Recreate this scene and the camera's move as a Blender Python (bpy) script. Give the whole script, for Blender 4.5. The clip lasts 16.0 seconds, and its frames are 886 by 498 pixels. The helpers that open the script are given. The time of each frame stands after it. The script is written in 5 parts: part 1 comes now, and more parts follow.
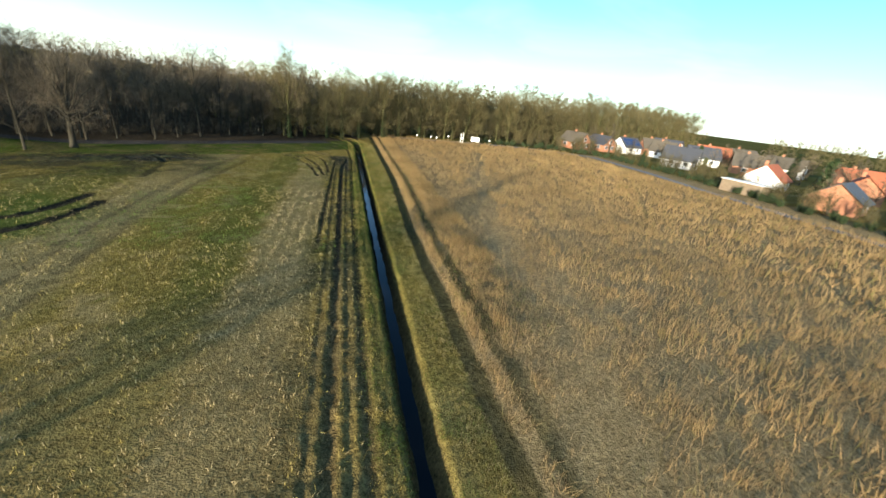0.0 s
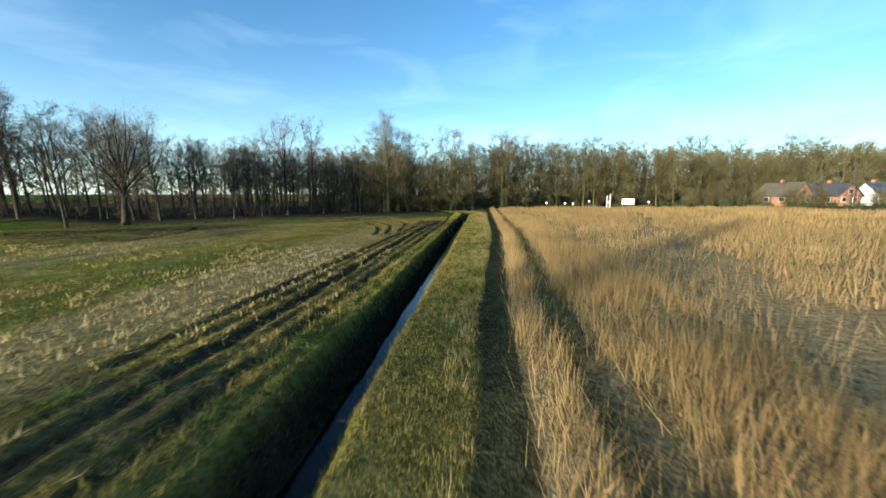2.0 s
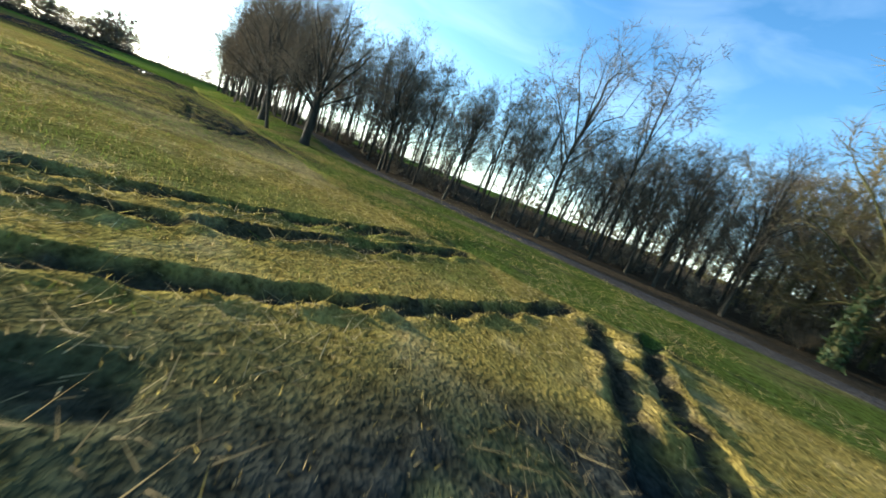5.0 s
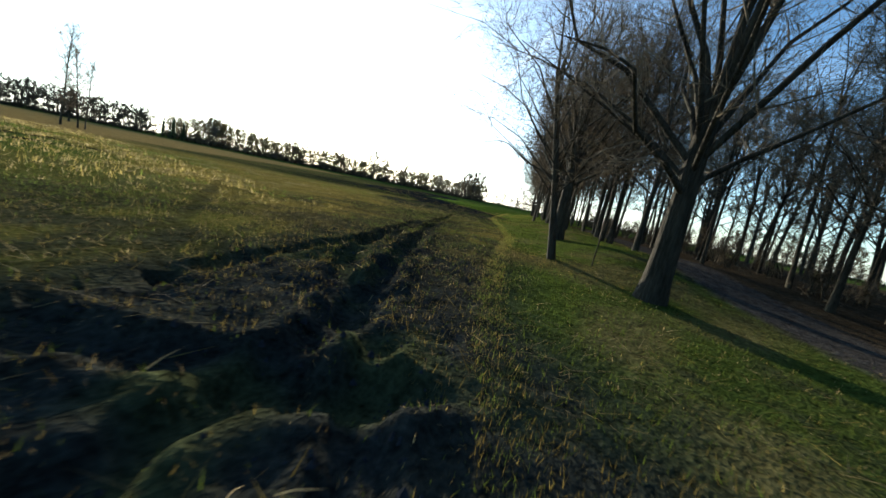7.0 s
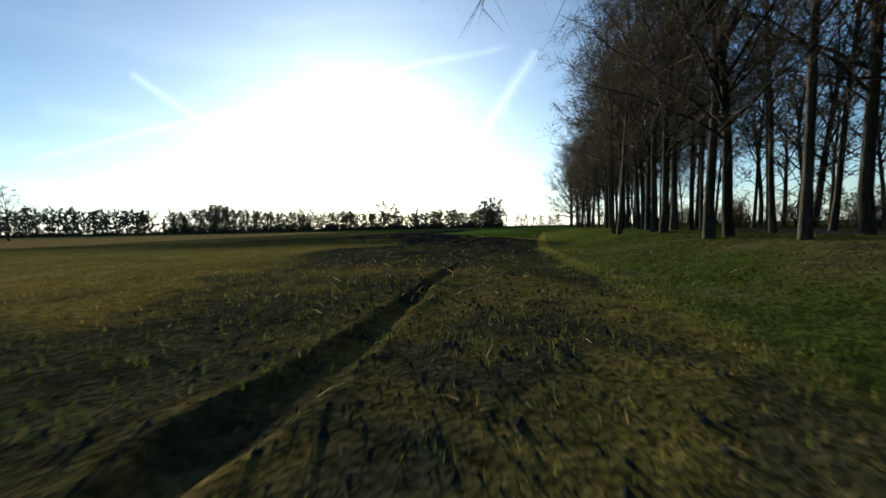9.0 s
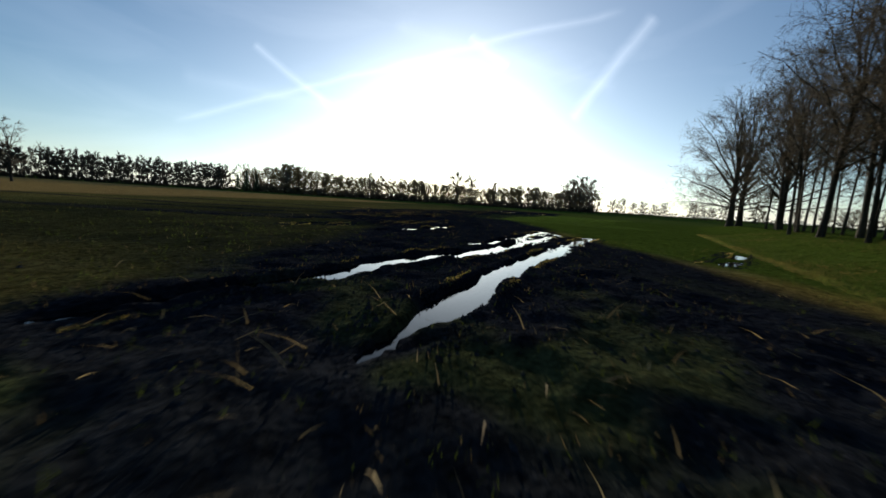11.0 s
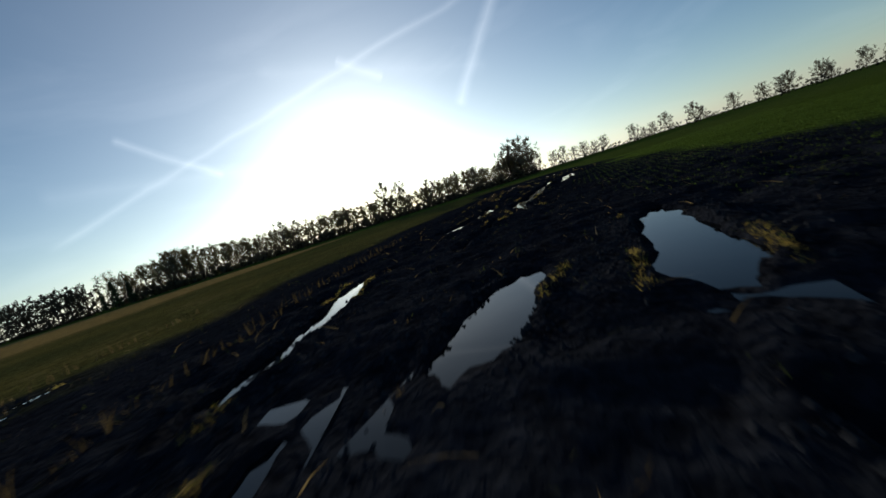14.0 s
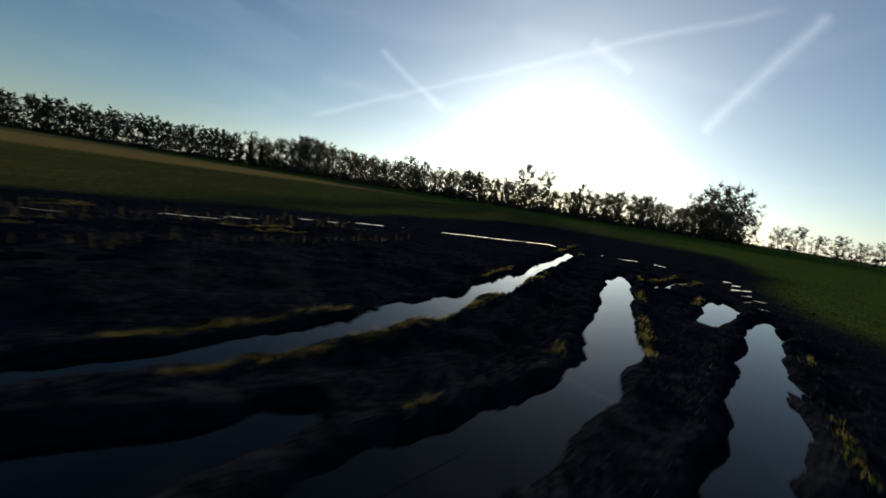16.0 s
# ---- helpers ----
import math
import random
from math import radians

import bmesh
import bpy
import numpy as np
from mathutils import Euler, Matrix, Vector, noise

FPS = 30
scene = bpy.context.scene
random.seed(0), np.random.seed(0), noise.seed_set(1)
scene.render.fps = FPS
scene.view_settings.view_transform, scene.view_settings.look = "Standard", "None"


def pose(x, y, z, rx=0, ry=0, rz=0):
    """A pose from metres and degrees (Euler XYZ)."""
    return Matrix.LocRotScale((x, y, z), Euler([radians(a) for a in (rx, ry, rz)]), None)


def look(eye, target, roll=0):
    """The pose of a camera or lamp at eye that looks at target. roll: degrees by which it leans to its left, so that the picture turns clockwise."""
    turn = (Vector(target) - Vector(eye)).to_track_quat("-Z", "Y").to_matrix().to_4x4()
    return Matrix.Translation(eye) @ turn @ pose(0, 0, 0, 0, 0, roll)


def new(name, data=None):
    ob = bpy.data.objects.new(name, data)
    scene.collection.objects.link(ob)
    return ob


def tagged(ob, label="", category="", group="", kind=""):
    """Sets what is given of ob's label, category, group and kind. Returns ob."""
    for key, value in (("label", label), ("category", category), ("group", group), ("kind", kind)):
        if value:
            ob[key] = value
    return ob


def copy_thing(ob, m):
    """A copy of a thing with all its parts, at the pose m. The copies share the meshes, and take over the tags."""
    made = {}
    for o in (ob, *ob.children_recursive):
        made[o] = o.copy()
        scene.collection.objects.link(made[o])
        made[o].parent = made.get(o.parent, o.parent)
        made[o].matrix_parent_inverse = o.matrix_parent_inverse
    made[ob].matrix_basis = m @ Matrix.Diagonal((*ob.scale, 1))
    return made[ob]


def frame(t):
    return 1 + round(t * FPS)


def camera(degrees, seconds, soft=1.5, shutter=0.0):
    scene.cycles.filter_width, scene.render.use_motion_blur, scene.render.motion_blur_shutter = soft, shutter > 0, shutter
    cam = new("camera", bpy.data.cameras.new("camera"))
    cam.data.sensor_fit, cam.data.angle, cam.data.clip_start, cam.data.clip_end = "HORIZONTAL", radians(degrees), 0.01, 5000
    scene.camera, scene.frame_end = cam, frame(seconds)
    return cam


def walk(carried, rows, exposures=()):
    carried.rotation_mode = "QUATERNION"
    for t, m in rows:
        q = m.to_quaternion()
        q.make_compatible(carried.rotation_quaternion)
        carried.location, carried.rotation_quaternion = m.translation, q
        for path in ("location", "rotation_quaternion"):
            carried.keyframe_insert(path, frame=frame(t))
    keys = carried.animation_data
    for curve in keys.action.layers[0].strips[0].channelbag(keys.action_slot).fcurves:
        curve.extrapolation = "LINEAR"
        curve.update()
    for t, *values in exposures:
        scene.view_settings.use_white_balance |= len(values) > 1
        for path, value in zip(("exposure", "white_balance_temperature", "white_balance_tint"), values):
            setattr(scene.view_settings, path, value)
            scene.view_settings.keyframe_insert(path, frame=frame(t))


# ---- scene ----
cam = camera(100.0, 16.0, 1.6, 0.12)
PATH = [
    (0, (-3.437, 4.364, 10.232), (-2.907, 6.145, 9.492), 7.4),
    (0.5, (-1.253, 6.916, 9.785), (-1.094, 8.725, 8.948), 16.1),
    (1, (0.521, 11.082, 7.880), (0.437, 12.955, 7.183), 15.0),
    (1.5, (1.142, 16.937, 4.355), (0.986, 18.882, 3.917), 6.2),
    (2, (1.723, 24.023, 3.090), (1.517, 25.990, 2.795), -0.1),
    (2.5, (2.012, 31.929, 2.431), (1.807, 33.915, 2.315), -3.2),
    (3, (2.748, 40.227, 2.582), (2.422, 42.179, 2.298), -1.4),
    (3.5, (1.577, 48.366, 2.298), (1.187, 50.308, 2.021), 1.2),
    (4, (0.992, 55.612, 1.692), (-0.116, 57.273, 1.583), 13.0),
    (4.5, (0.159, 59.930, 1.690), (-1.535, 60.967, 1.464), 19.4),
    (4.7, (-0.505, 61.282, 1.715), (-2.286, 62.136, 1.401), 20.7),
    (5.75, (-9.6, 63.2, 2.1), (-11.5, 62.7, 1.75), 18.5),
    (6.8, (-21.366, 58.676, 2.065), (-22.998, 57.596, 1.65), 13.4),
    (7, (-23.015, 58.214, 1.586), (-24.652, 57.104, 1.289), 11.8),
    (7.5, (-26.998, 56.691, 0.661), (-28.536, 55.415, 0.585), 9.7),
    (8, (-31.104, 54.532, 0.564), (-32.574, 53.176, 0.56), 6.5),
    (8.2, (-32.781, 53.213, 0.683), (-34.314, 51.928, 0.639), -0.2),
    (10.3, (-51.659, 41.058, 1.307), (-53.199, 39.814, 1.027), 0.2),
    (10.5, (-54.007, 39.773, 1.284), (-55.46, 38.418, 1.057), 1.9),
    (11, (-58.75, 35.08, 1.279), (-60.004, 33.543, 1.025), 3.7),
    (11.5, (-61.996, 29.766, 1.252), (-63.136, 28.157, 0.918), 1.9),
    (12, (-62.849, 22.496, 1.019), (-63.961, 20.871, 0.666), 0.3),
    (12.5, (-67.221, 18.673, 0.845), (-68.316, 17.021, 0.574), -0.4),
    (13, (-70.098, 15.455, 0.772), (-71.226, 13.809, 0.64), -4.5),
    (13.5, (-74.248, 10.891, 0.585), (-75.528, 9.363, 0.424), -11.7),
    (14, (-78.335, 7.41, 0.958), (-79.803, 6.075, 0.715), -17.7),
    (14.5, (-84.399, 4.836, 1.15), (-85.926, 3.562, 0.945), -16.0),
    (15, (-92.206, 2.286, 1.178), (-93.613, 0.898, 0.875), -7.0),
    (15.5, (-100.646, -0.29, 1.177), (-101.858, -1.857, 0.897), 2.1),
    (16, (-109.385, -2.948, 1.181), (-110.23, -4.737, 0.892), 9.2),
]
EXPOSURES = [(0.0, 1.52, 6350, 6), (1.0, 1.4, 6200, 5), (2.0, 1.42, 6150, 3), (3.0, 1.38, 6150, 3), (3.5, 1.5, 6050, 3), (4.0, 1.75, 6050, 3), (4.7, 2.0, 6050, 3), (7.0, 1.12, 6250, 6), (8.2, 0.62, 6250, 6), (10.5, 0.1, 6350, 10), (12.0, -0.15, 6500, 11), (14.0, -0.3, 6550, 9), (16.0, -0.38, 6700, 9)]
walk(cam, [(t, look(eye, target, roll)) for t, eye, target, roll in PATH], EXPOSURES)

# ---- sky and sun ----
SUN_AZ, SUN_EL = radians(141.0), radians(7.0)
SUN_DIR = Vector((-math.sin(SUN_AZ) * math.cos(SUN_EL), math.cos(SUN_AZ) * math.cos(SUN_EL), math.sin(SUN_EL)))
world = bpy.data.worlds.new("sky")
scene.world = world
world.use_nodes = True


def make_sky():
    nt = world.node_tree
    nt.nodes.clear()
    N, K = nt.nodes.new, nt.links.new
    out = N("ShaderNodeOutputWorld")
    bg = N("ShaderNodeBackground")
    sky = N("ShaderNodeTexSky")
    sky.sky_type = "NISHITA"
    sky.sun_disc = False
    sky.sun_elevation = SUN_EL
    sky.sun_rotation = -SUN_AZ
    sky.air_density, sky.dust_density, sky.ozone_density = 1.0, 0.5, 3.0
    tc = N("ShaderNodeTexCoord")

    def math_node(op, a, b=None, clamp=False):
        n = N("ShaderNodeMath")
        n.operation, n.use_clamp = op, clamp
        for i, v in enumerate((a, b)):
            if v is None:
                continue
            if isinstance(v, (int, float)):
                n.inputs[i].default_value = v
            else:
                K(v, n.inputs[i])
        return n.outputs[0]

    def dot(vec):
        n = N("ShaderNodeVectorMath")
        n.operation = "DOT_PRODUCT"
        K(tc.outputs["Generated"], n.inputs[0])
        n.inputs[1].default_value = vec
        return n.outputs["Value"]

    # bright haze round the low sun
    toward = math_node("MAXIMUM", dot(SUN_DIR), 0.0)
    wide = math_node("MULTIPLY", math_node("POWER", toward, 8.0), 2.9)
    tight = math_node("MULTIPLY", math_node("POWER", toward, 45.0), 6.5)
    broad = math_node("MULTIPLY", math_node("POWER", toward, 3.0), 0.9)
    glow = math_node("ADD", math_node("ADD", wide, tight), broad)
    # pale haze low over the horizon
    split = N("ShaderNodeSeparateXYZ")
    K(tc.outputs["Generated"], split.inputs[0])
    low = math_node("POWER", math_node("SUBTRACT", 1.0, math_node("MAXIMUM", split.outputs["Z"], 0.0), True), 7.0)
    shine = math_node("MULTIPLY", math_node("MULTIPLY", math_node("POWER", low, 1.15), math_node("POWER", toward, 6.0)), 9.5)
    glow = math_node("ADD", math_node("ADD", glow, shine), math_node("MULTIPLY", low, HAZE))
    # thin cirrus
    stretch = N("ShaderNodeMapping")
    stretch.inputs["Scale"].default_value = (2.0, 2.0, 7.0)
    K(tc.outputs["Generated"], stretch.inputs["Vector"])
    cirrus = N("ShaderNodeTexNoise")
    cirrus.inputs["Scale"].default_value = 1.6
    cirrus.inputs["Detail"].default_value = 5.0
    cirrus.inputs["Distortion"].default_value = 0.6
    K(stretch.outputs["Vector"], cirrus.inputs["Vector"])
    veil = math_node("MULTIPLY", math_node("SUBTRACT", cirrus.outputs["Fac"], 0.48, True), 1.9)
    # vapour trails: arcs of great circles between two directions (azimuth to the left of y, elevation)
    fuzz = N("ShaderNodeTexNoise")
    fuzz.inputs["Scale"].default_value = 6.0
    fuzz.inputs["Detail"].default_value = 5.0
    K(tc.outputs["Generated"], fuzz.inputs["Vector"])
    trails = None
    for a0, e0, a1, e1, width, power in TRAILS:
        p, q = (Vector((-math.sin(radians(a)) * math.cos(radians(e)), math.cos(radians(a)) * math.cos(radians(e)), math.sin(radians(e)))) for a, e in ((a0, e0), (a1, e1)))
        n = p.cross(q).normalized()
        mid = (p + q).normalized()
        off = math_node("ABSOLUTE", math_node("ADD", dot(n), math_node("MULTIPLY", math_node("SUBTRACT", fuzz.outputs["Fac"], 0.5), 0.028)))
        across = math_node("POWER", math_node("SUBTRACT", 1.0, math_node("DIVIDE", off, width), True), 1.5)
        along = math_node("MULTIPLY", math_node("SUBTRACT", dot(mid), mid.dot(p)), 6.0 / (1 - mid.dot(p)), True)
        one = math_node("MULTIPLY", math_node("MULTIPLY", across, along), power)
        trails = one if trails is None else math_node("ADD", trails, one)
    clouds = math_node("ADD", veil, math_node("MULTIPLY", trails, math_node("ADD", fuzz.outputs["Fac"], 0.4)))
    tint = N("ShaderNodeMix")
    tint.data_type, tint.blend_type = "RGBA", "MULTIPLY"
    tint.inputs["Factor"].default_value = 1.0
    K(sky.outputs["Color"], tint.inputs["A"])
    tint.inputs["B"].default_value = SKY_TINT
    hazy = N("ShaderNodeVectorMath")
    hazy.operation = "SCALE"
    hazy.inputs[0].default_value = (0.97, 0.98, 1.0)
    K(math_node("ADD", glow, clouds), hazy.inputs["Scale"])
    total = N("ShaderNodeVectorMath")
    total.operation = "ADD"
    K(tint.outputs["Result"], total.inputs[0])
    K(hazy.outputs["Vector"], total.inputs[1])
    K(total.outputs["Vector"], bg.inputs["Color"])
    bg.inputs["Strength"].default_value = SKY_STRENGTH
    K(bg.outputs["Background"], out.inputs["Surface"])


SKY_TINT = (0.76, 0.985, 1.09, 1.0)
HAZE = 2.4
SKY_STRENGTH = 0.12
TRAILS = [(168, 18.2, 158, 11.8, 0.015, 1.6), (177, 7.5, 118, 25, 0.013, 1.2), (139, 22.6, 133, 19, 0.018, 1.4), (123.5, 12.2, 114.5, 24, 0.022, 1.7), (176, 13.0, 152, 11.5, 0.03, 0.5), (150, 23, 118, 16, 0.035, 0.45),
          (57, 32, 17, 25.5, 0.007, 1.3)]
make_sky()
sun = new("sun", bpy.data.lights.new("sun", "SUN"))
sun.data.energy, sun.data.angle, sun.data.color = 4.6, radians(0.6), (1.0, 0.86, 0.66)
sun.matrix_world = look((0, 0, 60), Vector((0, 0, 60)) - SUN_DIR)

# ---- materials ----
def material(name, colour, rough=0.9, metal=0.0, spread=0.25, scale=8.0, fine=60.0, bump=0.3, dist=0.02, attr="", vary=0.0, translucent=0.0, coords="Object", spec=0.3, squash=1.0):
    """A surface of one base colour with variation at two scales, fine relief, and an optional colour attribute or shift per object."""
    m = bpy.data.materials.new(name)
    m.use_nodes = True
    nt = m.node_tree
    N, K = nt.nodes.new, nt.links.new
    b = nt.nodes["Principled BSDF"]
    tc = N("ShaderNodeTexCoord")
    big, small = N("ShaderNodeTexNoise"), N("ShaderNodeTexNoise")
    place = tc.outputs[coords]
    if squash != 1.0:
        grain = N("ShaderNodeMapping")
        grain.inputs["Scale"].default_value = (1.0, 1.0, squash)
        K(place, grain.inputs["Vector"])
        place = grain.outputs["Vector"]
    for n, s in ((big, scale), (small, fine)):
        n.inputs["Scale"].default_value = s
        n.inputs["Detail"].default_value = 6.0
        K(place, n.inputs["Vector"])
    mix = N("ShaderNodeMath")
    mix.operation = "ADD"
    K(big.outputs["Fac"], mix.inputs[0])
    K(small.outputs["Fac"], mix.inputs[1])
    fac = N("ShaderNodeMapRange")
    fac.inputs["From Min"].default_value, fac.inputs["From Max"].default_value = 0.6, 1.4
    fac.inputs["To Min"].default_value, fac.inputs["To Max"].default_value = 1 - spread, 1 + spread
    K(mix.outputs[0], fac.inputs["Value"])
    last = fac.outputs["Result"]
    if vary:
        info = N("ShaderNodeObjectInfo")
        r = N("ShaderNodeMapRange")
        r.inputs["To Min"].default_value, r.inputs["To Max"].default_value = 1 - vary, 1 + vary
        K(info.outputs["Random"], r.inputs["Value"])
        both = N("ShaderNodeMath")
        both.operation = "MULTIPLY"
        K(last, both.inputs[0])
        K(r.outputs["Result"], both.inputs[1])
        last = both.outputs[0]
    tone = N("ShaderNodeVectorMath")
    tone.operation = "SCALE"
    K(last, tone.inputs["Scale"])
    if attr:
        a = N("ShaderNodeAttribute")
        a.attribute_name = attr
        K(a.outputs["Color"], tone.inputs[0])
    else:
        tone.inputs[0].default_value = colour
    K(tone.outputs["Vector"], b.inputs["Base Color"])
    b.inputs["Roughness"].default_value = rough
    b.inputs["Metallic"].default_value = metal
    b.inputs["Specular IOR Level"].default_value = spec
    if bump:
        bp = N("ShaderNodeBump")
        bp.inputs["Strength"].default_value, bp.inputs["Distance"].default_value = bump, dist
        K(mix.outputs[0], bp.inputs["Height"])
        K(bp.outputs["Normal"], b.inputs["Normal"])
    if translucent:
        tr = N("ShaderNodeBsdfTranslucent")
        K(tone.outputs["Vector"], tr.inputs["Color"])
        sh = N("ShaderNodeMixShader")
        sh.inputs["Fac"].default_value = translucent
        K(b.outputs["BSDF"], sh.inputs[1])
        K(tr.outputs["BSDF"], sh.inputs[2])
        K(sh.outputs["Shader"], nt.nodes["Material Output"].inputs["Surface"])
    return m


def ground_material():
    """Soil and turf: colour from the fields' own attribute, wet where the mud is."""
    m = material("soil", (0.1, 0.08, 0.05), attr="field", spread=0.8, scale=5.0, fine=17.0, bump=1.0, dist=0.085)
    nt = m.node_tree
    a = nt.nodes.new("ShaderNodeAttribute")
    a.attribute_name = "wet"
    r = nt.nodes.new("ShaderNodeMapRange")
    r.inputs["To Min"].default_value, r.inputs["To Max"].default_value = 1.0, 0.85
    nt.links.new(a.outputs["Fac"], r.inputs["Value"])
    b = nt.nodes["Principled BSDF"]
    nt.links.new(r.outputs["Result"], b.inputs["Roughness"])
    b.inputs["Specular IOR Level"].default_value = 0.0
    return m


def water_material():
    m = bpy.data.materials.new("puddle_water")
    m.use_nodes = True
    nt = m.node_tree
    b = nt.nodes["Principled BSDF"]
    b.inputs["Base Color"].default_value = (0.004, 0.005, 0.006, 1)
    b.inputs["Roughness"].default_value = 0.02
    b.inputs["IOR"].default_value = 1.33
    b.inputs["Specular IOR Level"].default_value = 0.3
    n = nt.nodes.new("ShaderNodeTexNoise")
    n.inputs["Scale"].default_value = 3.0
    bp = nt.nodes.new("ShaderNodeBump")
    bp.inputs["Strength"].default_value, bp.inputs["Distance"].default_value = 0.05, 0.01
    tc = nt.nodes.new("ShaderNodeTexCoord")
    nt.links.new(tc.outputs["Object"], n.inputs["Vector"])
    nt.links.new(n.outputs["Fac"], bp.inputs["Height"])
    nt.links.new(bp.outputs["Normal"], b.inputs["Normal"])
    return m


SOIL = ground_material()
WATER = water_material()
CLOD = material("clod", (0.027, 0.029, 0.034), spread=0.5, scale=6.0, fine=40.0, bump=0.5, spec=0.0, rough=1.0)
BARK = material("bark", (0.052, 0.046, 0.033), spread=0.75, scale=4.0, fine=22.0, bump=1.0, dist=0.09, vary=0.3, spec=0.1, squash=0.16)
BARK_GREEN = material("mossy_bark", (0.088, 0.084, 0.034), spread=0.6, scale=2.0, fine=20.0, bump=1.0, dist=0.07, vary=0.25, spec=0.1, squash=0.2)
TWIG = material("twigs", (0.125, 0.098, 0.062), spread=0.3, scale=1.0, fine=10.0, bump=0.0, vary=0.35, translucent=0.12)
TWIG_OLIVE = material("budding_twigs", (0.13, 0.106, 0.046), spread=0.3, scale=1.0, fine=10.0, bump=0.0, vary=0.25, translucent=0.32)
BLADE = material("dry_blades", (0.3, 0.2, 0.1), attr="tint", spread=0.2, scale=0.6, fine=9.0, bump=0.0, translucent=0.45, rough=0.8, spec=0.1)
LEAF = material("evergreen_leaves", (0.035, 0.055, 0.018), spread=0.4, scale=2.0, fine=20.0, bump=0.0, rough=0.6, translucent=0.2, vary=0.3)
BRICK = material("red_brick", (0.36, 0.16, 0.09), spread=0.25, scale=2.0, fine=30.0, bump=0.3)
RENDER = material("white_render", (0.78, 0.77, 0.74), spread=0.08, scale=1.0, fine=25.0, bump=0.1)
TILE_DARK = material("dark_roof_tiles", (0.06, 0.062, 0.07), spread=0.25, scale=2.0, fine=20.0, rough=0.6, bump=0.4)
TILE_BROWN = material("weathered_brown_tiles", (0.095, 0.08, 0.06), spread=0.25, scale=2.0, fine=20.0, bump=0.4)
TILE_RED = material("orange_roof_tiles", (0.34, 0.105, 0.05), spread=0.25, scale=2.0, fine=20.0, bump=0.4)
PAINT = material("white_paint", (0.8, 0.8, 0.78), spread=0.06, rough=0.5, bump=0.05)
TIMBER = material("weathered_timber", (0.2, 0.15, 0.1), spread=0.35, scale=4.0, fine=40.0, bump=0.4)
GREYINK = material("faded_print", (0.3, 0.32, 0.36), spread=0.15, bump=0.0)
BLUE = material("blue_panels", (0.03, 0.05, 0.12), rough=0.25, spread=0.15, bump=0.0)
TARMAC = material("pale_road", (0.2, 0.19, 0.175), spread=0.25, scale=1.0, fine=30.0, bump=0.3)
GLASS = material("window_glass", (0.03, 0.04, 0.05), rough=0.06, spread=0.1, bump=0.0, spec=0.6)


# ---- geometry helpers ----
def mesh_object(name, verts, faces, mat, parent=None, smooth=False):
    me = bpy.data.meshes.new(name)
    me.from_pydata(verts if isinstance(verts, list) else verts.tolist(), [], faces if isinstance(faces, list) else faces.tolist())
    me.materials.append(mat)
    if smooth:
        me.shade_smooth()
    ob = new(name, me)
    ob.parent = parent
    return ob


def part(name, bm, mat, parent, label=""):
    """Links a bmesh as one mesh object under a thing."""
    me = bpy.data.meshes.new(name)
    bm.to_mesh(me)
    bm.free()
    me.materials.append(mat)
    ob = new(name, me)
    ob.parent = parent
    if label:
        ob["label"] = label
    return ob


def box(bm, centre, size, turn=0.0, bevel=0.0):
    m = Matrix.Translation(centre) @ Matrix.Rotation(turn, 4, "Z") @ Matrix.Diagonal((*size, 1))
    vs = bmesh.ops.create_cube(bm, size=1, matrix=m)["verts"]
    if bevel:
        es = list({e for v in vs for e in v.link_edges})
        bmesh.ops.bevel(bm, geom=es, offset=bevel, segments=1, affect="EDGES")
    return bm


def rod(bm, a, b, r0, r1, sides=6):
    a, b = Vector(a), Vector(b)
    q = (b - a).to_track_quat("Z", "Y").to_matrix().to_4x4()
    bmesh.ops.create_cone(bm, cap_ends=True, segments=sides, radius1=r0, radius2=r1, depth=(b - a).length, matrix=Matrix.Translation((a + b) / 2) @ q)
    return bm


rng = np.random.default_rng(7)


def lattice_noise(x, y, cell, seed):
    """Smooth value noise from -1 to 1."""
    x, y = np.asarray(x, float) / cell, np.asarray(y, float) / cell
    i, j = np.floor(x).astype(np.int64), np.floor(y).astype(np.int64)
    fx, fy = x - i, y - j
    fx, fy = fx * fx * (3 - 2 * fx), fy * fy * (3 - 2 * fy)

    def h(a, b):
        n = (a * 374761393 + b * 668265263 + seed * 1442695041) & 0xFFFFFFFF
        n = ((n ^ (n >> 13)) * 1274126177) & 0xFFFFFFFF
        return ((n ^ (n >> 16)) & 0xFFFF) / 32767.5 - 1

    top = h(i, j) * (1 - fx) + h(i + 1, j) * fx
    low = h(i, j + 1) * (1 - fx) + h(i + 1, j + 1) * fx
    return top * (1 - fy) + low * fy


def ease(a, b, x):
    t = np.clip((x - a) / (b - a), 0, 1)
    return t * t * (3 - 2 * t)


# the muddy field's own frame: u across, v along the flight
TURN = radians(133.0)
ORIGIN = np.array([-51.656, 41.057])
COS, SIN = math.cos(TURN), math.sin(TURN)


def to_world(u, v):
    u, v = np.asarray(u, float), np.asarray(v, float)
    return ORIGIN[0] + u * COS - v * SIN, ORIGIN[1] + u * SIN + v * COS


def to_field(x, y):
    dx, dy = np.asarray(x, float) - ORIGIN[0], np.asarray(y, float) - ORIGIN[1]
    return dx * COS + dy * SIN, -dx * SIN + dy * COS


